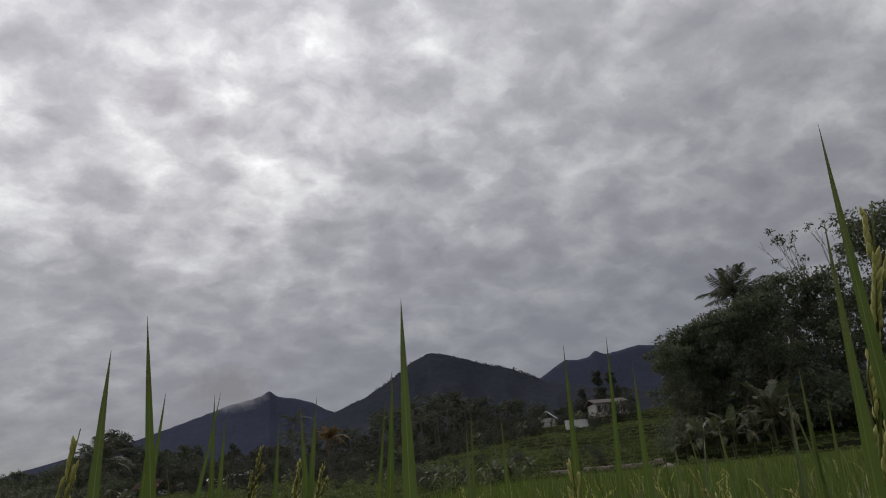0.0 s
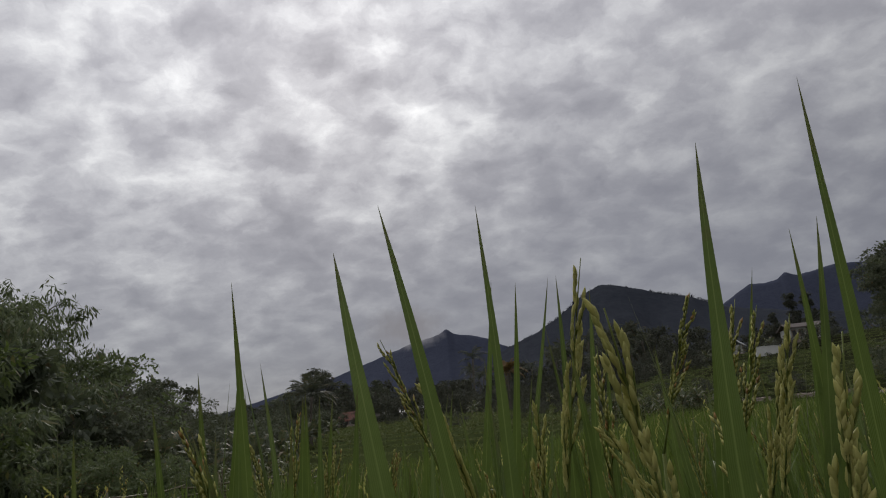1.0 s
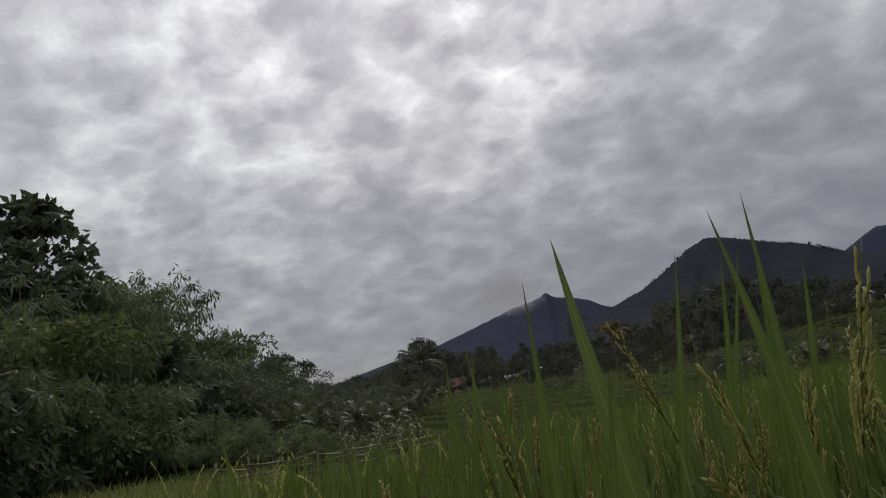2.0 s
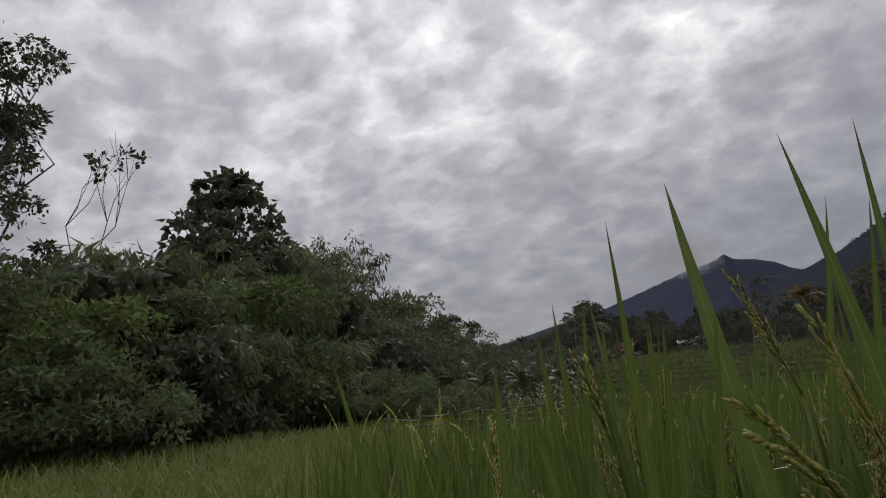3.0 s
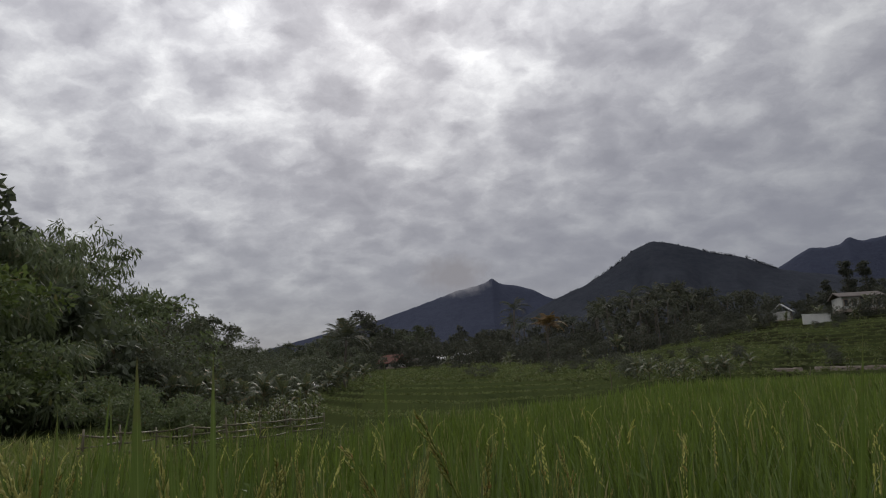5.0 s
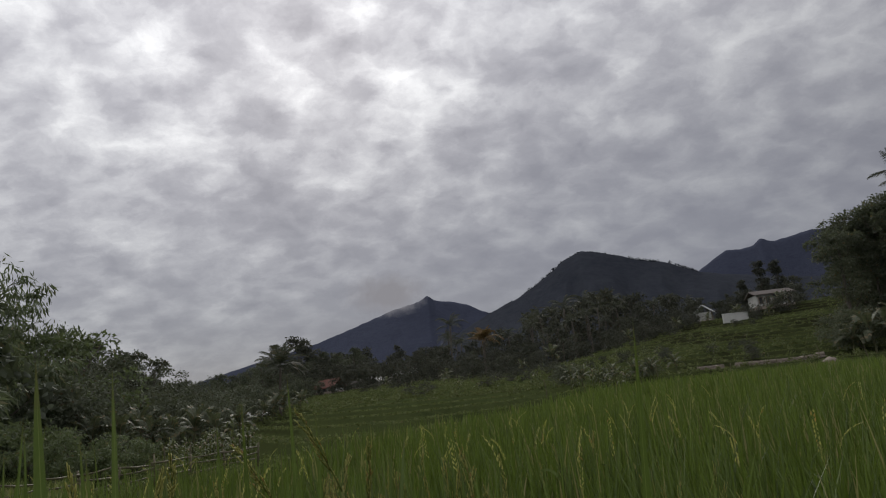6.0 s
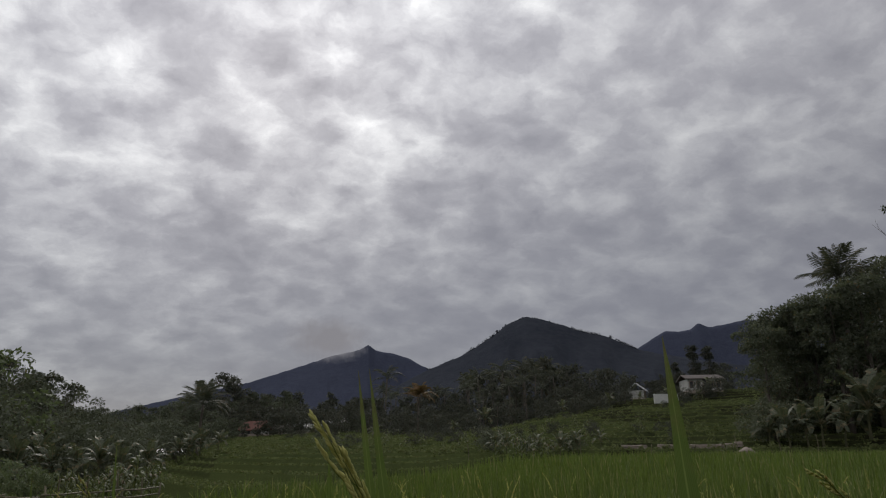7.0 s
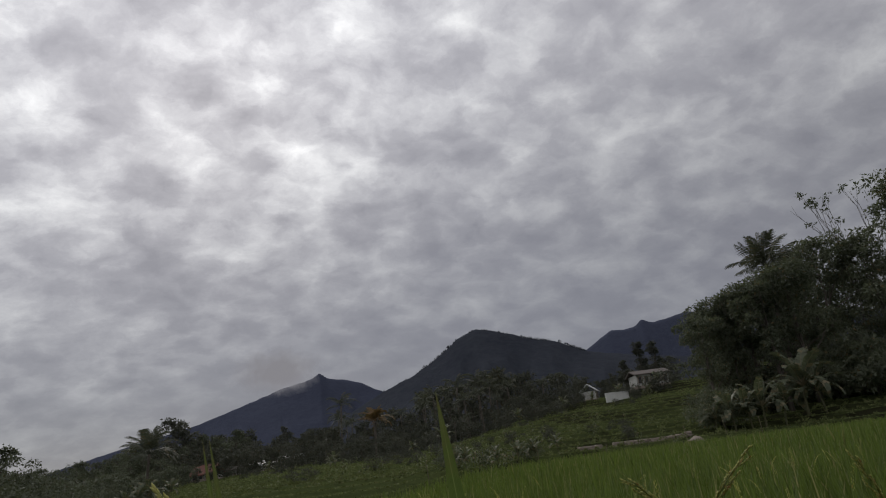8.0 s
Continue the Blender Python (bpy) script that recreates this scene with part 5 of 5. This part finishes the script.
# the same grain with fewer faces, for ears whose grains cannot be picked apart
GRAIN_V = np.array([(0, 0, 0), (0.0016, 0, 0.004), (-0.0009, 0.0013, 0.004), (-0.0009, -0.0013, 0.004), (0, 0, 0.0085)])
GRAIN_F = [(0, 2, 1), (0, 3, 2), (0, 1, 3), (1, 2, 4), (2, 3, 4), (3, 1, 4)]


def ear_layout(rng, base, mid, tip, branches=8):
    """Where the stems and grains of an ear go: stem pieces, and the pose of every grain."""
    stems = [tube([bezier(base, mid, tip, i / 8) for i in range(9)], [0.0013 * (1 - 0.7 * i / 8) for i in range(9)], 5)]
    grains = []
    length = (tip - base).length
    for b in range(branches + 1):
        s0 = 0.12 + 0.66 * b / branches
        p = bezier(base, mid, tip, s0)
        way = (bezier(base, mid, tip, min(1, s0 + 0.05)) - p).normalized()
        a = b * 2.4 + rng.random() * 0.6
        side = way.cross(Vector((math.cos(a), math.sin(a), 0.2))).normalized()
        ln = length * (0.36 - 0.17 * b / branches) * (0.85 + 0.25 * rng.random())
        end = p + way * ln * 0.96 + side * ln * (0.07 + 0.09 * rng.random()) + Vector((0, 0, -0.006))
        bend = p.lerp(end, 0.5) + side * ln * 0.06
        stems.append(tube([p, bend, end], [0.0007, 0.0006, 0.0004], 4))
        count = max(5, int(ln / 0.0038))
        for k in range(count):
            s = 0.14 + 0.86 * k / count
            q = bezier(p, bend, end, s)
            w2 = (end - p).normalized()
            out = w2.cross(side).normalized() * (1 if k % 2 else -1)
            axis = (w2 + out * (0.16 + 0.15 * rng.random()) + side * rng.normal() * 0.10).normalized()
            turn = axis.to_track_quat("Z", "X").to_matrix().to_4x4()
            grains.append(Matrix.Translation(q) @ turn @ Matrix.Rotation(rng.random() * 6.28, 4, "Z") @ Matrix.Scale(0.85 + 0.35 * rng.random(), 4))
    return stems, grains


def rice_plant(label, culm_foot, culm_top, leaves, ears, seed, loose_grains=False, turn=0.05, group="rice plants beside the walk"):
    """A rice tiller: culm, leaves (collar, bend, tip, width, wave) and ears (base, bend, tip)."""
    rng = np.random.default_rng(seed)
    root = new("rice_plant")
    foot, top = Vector(culm_foot), Vector(culm_top)
    root.matrix_basis = Matrix.Translation(foot)
    path = [(foot.lerp(top, i / 6) - foot) + Vector((0, 0, -0.02 if i == 0 else 0)) for i in range(7)]
    v, f = tube(path, [0.0032 - 0.0002 * i for i in range(7)], 6)
    child("culm", mesh_from("culm", v, f, STALK, True), root)
    for p0, p1, p2, width, wave in leaves:
        p0, p1, p2 = (Vector(p) - foot for p in (p0, p1, p2))
        face = Vector((0.12 + rng.normal() * turn, -0.42, 0.05))
        child("leaf", leaf_mesh(p0, p1, p2, width, face, wave), root)
    for p0, p1, p2 in ears:
        p0, p1, p2 = (Vector(p) - foot for p in (p0, p1, p2))
        stems, grains = ear_layout(rng, p0, p1, p2)
        if loose_grains:
            v, f = join(stems)
            ear = child("ear", mesh_from("ear", v, f, STALK, True), root, "ripening ear of yellow-green grains")
            for m in grains:
                child("grain", GRAIN_MESH, ear, m=m)
        else:
            v, f = join(stems)
            v = np.array([tuple(p) for p in v])
            ear = child("ear", mesh_from("ear", v, f, STALK, True), root, "ripening ear of yellow-green grains")
            gv, gf = [], []
            for m in grains:
                k = len(gv) * len(GRAIN_V)
                a = np.array(m)
                gv.append(GRAIN_V @ a[:3, :3].T + a[:3, 3])
                gf += [tuple(i + k for i in q) for q in GRAIN_F]
            tagged(child("panicle", mesh_from("panicle", np.vstack(gv), gf, GRAIN, True), ear), kind="stuff")
    return tagged(root, label, "rice plant", group)


def single_leaf(tip, low, width, wave=0.0, bow=(0.0, 0.0), ear=None, seed=0, label="tall rice tiller with one upright pointed leaf"):
    """A tiller whose flag leaf runs from low on the culm to its tip; bow shifts the middle of the leaf."""
    tip, low = Vector(tip), Vector(low)
    bend = low.lerp(tip, 0.55) + Vector((bow[0], bow[1], 0.0))
    foot = Vector((low.x + (low.x - tip.x) * 0.25, low.y + (low.y - tip.y) * 0.25, 0.0))
    return rice_plant(label, foot, low, [(low, bend, tip, width, wave)], ear or [], seed, True)


def single_ear(tip, bend, base, foot, seed, loose=False):
    """A tiller whose culm ends in one ear."""
    return rice_plant("rice tiller with a ripening yellow-green ear", (*foot, 0.0), base, [], [(base, bend, tip)], seed, loose)


# tillers that rise above the canopy along the walk: leaves by tip and collar, then ears by tip, bend and base
single_leaf((-0.319, 0.727, 1.183), (-0.22, 0.76, 0.55), 0.028, 0, (-0.006, 0), seed=200)
single_leaf((-0.125, 0.357, 1.09), (-0.05, 0.42, 0.55), 0.015, 0.001, (0.006, 0), seed=201)
single_leaf((-0.092, 0.518, 1.137), (-0.07, 0.56, 0.55), 0.013, 0.003, (-0.016, 0), seed=202)
single_leaf((0.07, 0.391, 1.107), (0.082, 0.43, 0.55), 0.017, 0.002, (-0.036, 0), seed=203)
single_leaf((0.115, 0.337, 1.111), (0.138, 0.42, 0.55), 0.0125, 0.002, (-0.014, 0), seed=204)
single_leaf((0.25, 0.442, 1.14), (0.25, 0.48, 0.55), 0.017, 0, (-0.008, 0), seed=205)
single_leaf((0.463, 0.276, 1.114), (0.44, 0.33, 0.55), 0.015, 0, (-0.004, 0), seed=207)
single_leaf((0.483, 0.286, 1.172), (0.51, 0.36, 0.55), 0.015, 0, (-0.014, 0), seed=208)
single_leaf((0.497, 0.217, 1.151), (0.66, 0.33, 0.55), 0.0125, 0, (0.012, 0), seed=209)
single_leaf((0.582, 0.281, 1.159), (0.46, 0.34, 0.55), 0.0125, 0, (0.012, 0), seed=210)
single_leaf((0.689, 0.396, 1.228), (0.7, 0.44, 0.55), 0.019, 0.002, (-0.014, 0), seed=211)
single_leaf((0.806, 0.028, 1.249), (0.781, 0.069, 0.742), 0.0186, 0, (-0.004, 0), seed=212)
single_leaf((0.9, 0.054, 1.205), (0.93, 0.11, 0.6), 0.024, 0, (-0.014, 0), seed=213)
single_leaf((1.666, -0.13, 1.269), (1.76, -0.03, 0.6), 0.020, 0, (-0.01, 0), seed=214)
single_leaf((1.65, -0.11, 1.27), (1.73, -0.02, 0.6), 0.018, 0, (-0.006, 0), seed=215)

single_leaf((0.234, 0.557, 1.109), (0.18, 0.63, 0.55), 0.0145, 0.001, (0, 0), seed=402)
single_leaf((-0.083, 1.079, 1.191), (-0.23, 1.12, 0.55), 0.0109, 0.001, (0, 0), seed=403)
single_leaf((-0.445, 0.714, 1.049), (-0.54, 0.82, 0.55), 0.0145, 0.001, (0, 0), seed=404)
single_leaf((0.34, 0.713, 1.075), (0.33, 0.81, 0.55), 0.0145, 0.001, (0, 0), seed=405)
single_leaf((0.407, 0.651, 1.137), (0.39, 0.74, 0.55), 0.0145, 0.001, (0, 0), seed=406)
single_leaf((0.461, 0.606, 1.105), (0.45, 0.7, 0.55), 0.0145, 0.001, (0, 0), seed=407)
single_leaf((0.335, 1.211, 1.14), (0.3, 1.31, 0.55), 0.0109, 0.001, (0, 0), seed=408)
single_leaf((0.587, 1.132, 1.239), (0.56, 1.25, 0.55), 0.0145, 0.001, (0, 0), seed=409)
single_leaf((0.171, 0.539, 1.088), (0.1, 0.62, 0.55), 0.0145, 0.001, (0, 0), seed=410)
single_leaf((0.107, 0.679, 1.085), (0.05, 0.76, 0.55), 0.0145, 0.001, (0, 0), seed=412)
single_leaf((-0.382, 0.626, 1.012), (-0.44, 0.73, 0.55), 0.0145, 0.001, (0, 0), seed=413)
single_leaf((-0.395, 0.412, 0.976), (-0.48, 0.54, 0.55), 0.0145, 0.001, (0, 0), seed=414)
single_leaf((-0.064, 0.99, 1.172), (-0.1, 1.08, 0.55), 0.0145, 0.001, (0, 0), seed=415)
single_leaf((-0.015, 0.89, 1.125), (-0.08, 0.97, 0.55), 0.0145, 0.001, (0, 0), seed=416)
single_leaf((-0.185, 1.106, 1.206), (-0.29, 1.18, 0.55), 0.0145, 0.001, (0, 0), seed=417)
single_leaf((-0.255, 0.629, 1.006), (-0.33, 0.71, 0.55), 0.0145, 0.001, (0, 0), seed=419)
single_leaf((-0.3, 0.597, 1.001), (-0.37, 0.69, 0.55), 0.0145, 0.001, (0, 0), seed=420)
single_leaf((0.154, 0.555, 1.085), (0.16, 0.65, 0.55), 0.0145, 0.001, (0, 0), seed=421)
single_leaf((-0.115, 0.891, 1.148), (-0.2, 1, 0.55), 0.0145, 0.001, (0, 0), seed=422)
single_leaf((-0.028, 0.483, 1.005), (-0.01, 0.59, 0.55), 0.0145, 0.001, (0, 0), seed=423)
single_leaf((-0.368, 0.738, 1.018), (-0.44, 0.88, 0.55), 0.0145, 0.001, (0, 0), seed=424)
single_leaf((-0.58, 0.382, 0.985), (-0.59, 0.54, 0.55), 0.0145, 0.001, (0, 0), seed=425)
single_leaf((-0.36, 0.578, 1.009), (-0.41, 0.65, 0.55), 0.0145, 0.001, (0, 0), seed=426)
single_leaf((-0.401, 0.505, 0.998), (-0.41, 0.6, 0.55), 0.0145, 0.001, (0, 0), seed=427)
single_leaf((-0.339, 1.159, 1.025), (-0.41, 1.28, 0.55), 0.0131, 0.001, (0, 0), seed=428)
single_leaf((1.918, -0.234, 1.275), (1.97, -0.14, 0.55), 0.036, 0.001, (0, 0), seed=431)
single_leaf((1.413, 0.572, 1.227), (1.37, 0.81, 0.55), 0.0145, 0.001, (0, 0), seed=433)
single_leaf((0.821, 0.511, 1.169), (0.71, 0.75, 0.55), 0.0145, 0.001, (0, 0), seed=434)
single_leaf((0.2, 0.921, 1.129), (0.1, 1.14, 0.55), 0.0109, 0.001, (0, 0), seed=439)
single_leaf((0.859, 0.693, 1.142), (0.82, 0.79, 0.55), 0.0145, 0.001, (0, 0), seed=440)

single_ear((-0.012, 0.517, 1.077), (-0.035, 0.53, 0.98), (-0.055, 0.545, 0.86), (-0.1, 0.6), 260, True)
single_ear((0, 0.276, 0.995), (0.01, 0.29, 0.93), (0.02, 0.3, 0.8), (0.03, 0.34), 261, True)
single_ear((0.539, 0.249, 1.132), (0.565, 0.268, 1.05), (0.6, 0.285, 0.92), (0.66, 0.33), 262, True)
single_ear((0.514, 0.308, 1.134), (0.5, 0.32, 1.05), (0.47, 0.335, 0.93), (0.42, 0.38), 263, True)
single_ear((0.766, 0.035, 1.119), (0.788, 0.05, 1.04), (0.81, 0.07, 0.93), (0.86, 0.16), 264, True)
single_ear((1.626, -0.157, 1.221), (1.665, -0.14, 1.16), (1.74, -0.095, 0.98), (1.8, -0.03), 265, True)
single_ear((1.64, -0.15, 1.2), (1.69, -0.13, 1.12), (1.75, -0.095, 0.96), (1.8, -0.03), 266, True)
single_ear((1.537, -0.253, 1.148), (1.585, -0.25, 1.11), (1.69, -0.2, 0.97), (1.76, -0.12), 267, True)
single_ear((1.539, -0.234, 1.106), (1.555, -0.234, 1.097), (1.69, -0.19, 0.95), (1.76, -0.12), 268, True)


single_ear((0.128, 0.694, 1.055), (0.11, 0.701, 0.98), (0.092, 0.707, 0.89), (0.05, 0.72), 462)
single_ear((0.149, 0.705, 1.048), (0.128, 0.713, 0.974), (0.106, 0.722, 0.884), (0.06, 0.74), 463)
single_ear((0.381, 0.568, 1.03), (0.384, 0.584, 0.955), (0.386, 0.6, 0.863), (0.39, 0.64), 464, True)
single_ear((-0.013, 0.67, 1.022), (-0.016, 0.684, 0.946), (-0.018, 0.698, 0.854), (-0.02, 0.73), 465)
single_ear((0.138, 0.55, 1.017), (0.122, 0.565, 0.943), (0.106, 0.579, 0.853), (0.07, 0.61), 466, True)
single_ear((0.142, 0.601, 1.003), (0.123, 0.618, 0.93), (0.105, 0.634, 0.841), (0.06, 0.67), 467, True)
single_ear((0.102, 0.328, 0.979), (0.089, 0.334, 0.903), (0.076, 0.34, 0.811), (0.05, 0.36), 468, True)
single_ear((0.087, 0.691, 1.067), (0.062, 0.714, 0.997), (0.037, 0.738, 0.911), (-0.02, 0.79), 469)
single_ear((-0.152, 0.253, 0.936), (-0.129, 0.315, 0.89), (-0.107, 0.376, 0.828), (-0.05, 0.52), 470, True)
single_ear((-0.258, 0.712, 1.063), (-0.234, 0.735, 0.993), (-0.21, 0.758, 0.907), (-0.15, 0.81), 471)
single_ear((0.609, 0.406, 1.108), (0.604, 0.427, 1.033), (0.6, 0.447, 0.943), (0.59, 0.5), 473, True)
single_ear((0.731, 0.45, 1.091), (0.71, 0.455, 1.017), (0.689, 0.46, 0.927), (0.64, 0.47), 474, True)
single_ear((0.774, 0.559, 1.111), (0.807, 0.586, 1.045), (0.84, 0.612, 0.963), (0.92, 0.67), 475)
single_ear((0.929, 0.764, 1.094), (0.915, 0.79, 1.023), (0.9, 0.816, 0.935), (0.87, 0.88), 476)
single_ear((0.807, 0.459, 1.033), (0.85, 0.482, 0.971), (0.893, 0.505, 0.893), (0.99, 0.56), 477, True)
single_ear((2.344, 0.211, 1.192), (2.304, 0.255, 1.139), (2.264, 0.299, 1.071), (2.17, 0.4), 478)
single_ear((2.499, 0.251, 1.17), (2.538, 0.281, 1.109), (2.576, 0.31, 1.031), (2.67, 0.38), 479)
single_ear((2.118, 0.066, 1.18), (2.173, 0.094, 1.131), (2.229, 0.123, 1.066), (2.36, 0.19), 480)
single_ear((-0.07, 0.595, 0.977), (-0.077, 0.614, 0.902), (-0.084, 0.632, 0.811), (-0.1, 0.68), 482, True)
single_ear((-0.156, 0.523, 1), (-0.136, 0.55, 0.93), (-0.117, 0.577, 0.844), (-0.07, 0.64), 483, True)
single_ear((-0.02, 0.588, 0.952), (0.016, 0.606, 0.885), (0.053, 0.625, 0.803), (0.14, 0.67), 484, True)
single_ear((0.77, 0.411, 1.112), (0.757, 0.434, 1.039), (0.744, 0.458, 0.951), (0.71, 0.51), 485)
single_ear((0.873, 0.578, 1.155), (0.896, 0.615, 1.09), (0.918, 0.651, 1.009), (0.97, 0.74), 486)


def stock_plant(seed, height, ears):
    """A stock tiller hill: several leaves round a culm, and some ears."""
    rng = np.random.default_rng(seed)
    leaves = []
    for k in range(5):
        a = rng.random() * 6.28
        q = 0.03 + 0.05 * rng.random()
        h = height * (0.78 + 0.22 * rng.random()) if k else height
        low = Vector((0.01 * math.cos(a), 0.01 * math.sin(a), height * (0.30 + 0.08 * k)))
        tip = Vector((q * math.cos(a), q * math.sin(a), h))
        bend = low.lerp(tip, 0.5) + Vector((-0.02 * math.cos(a), -0.02 * math.sin(a), 0.03))
        if k == 4:
            tip = Vector((0.16 * math.cos(a), 0.16 * math.sin(a), h * 0.82))
        leaves.append((low, bend, tip, 0.012 + 0.007 * rng.random(), 0.002 * rng.random()))
    tops = []
    for k in range(ears):
        a = rng.random() * 6.28
        b = Vector((0.008 * math.cos(a), 0.008 * math.sin(a), height * 0.66))
        t = Vector((0.05 * math.cos(a), 0.05 * math.sin(a), height * (0.88 + 0.06 * rng.random())))
        tops.append((b, b.lerp(t, 0.6) + Vector((-0.01 * math.cos(a), -0.01 * math.sin(a), 0.02)), t))
    return rice_plant("rice plant with upright leaves and ripening ears" if ears else "rice plant with upright pointed green leaves",
                      (0, 0, 0), (0, 0, height * 0.66), leaves, tops, seed, turn=0.6)


stock = [stock_plant(300 + k, 1.0, (1, 2, 0, 2, 1, 0)[k]) for k in range(6)]
rng = np.random.default_rng(77)
spots = []
while len(spots) < 260:
    close = len(spots) < 100
    if close:
        x, y = rng.uniform(-0.55, 1.05), 0.42 + 1.7 * rng.random() ** 1.2
    else:
        d = 0.6 + 3.8 * rng.random() ** 1.2
        az = rng.uniform(-34, 64)
        x = rng.uniform(-0.1, 1.9) - math.sin(radians(az)) * d
        y = rng.uniform(-0.5, 0.1) + math.cos(radians(az)) * d
    if near_walk(np.array([x]), np.array([y]))[0] > 0.42 and math.hypot(x - 0.8, y + 0.2) < edge(math.degrees(math.atan2(0.8 - x, y + 0.2))) - 0.2:
        spots.append((x, y, close))
for i, (x, y, close) in enumerate(spots):
    if i > 5 and x < -0.1 and near_walk(np.array([x]), np.array([y]))[0] < 0.62:
        continue
    high = 0.90 + 0.20 * rng.random() if close else 0.74 + 0.14 * rng.random() + 0.10 * rng.random() ** 3
    plant = stock[i % 6]
    m = pose(x, y, 0, rng.normal() * 3, rng.normal() * 3, rng.uniform(-60, 60)) @ Matrix.Scale(high, 4)
    if i < 6:
        plant.matrix_basis = m
    else:
        keep = plant.scale.copy()
        plant.scale = (1, 1, 1)
        copy_thing(plant, m)
        plant.scale = keep
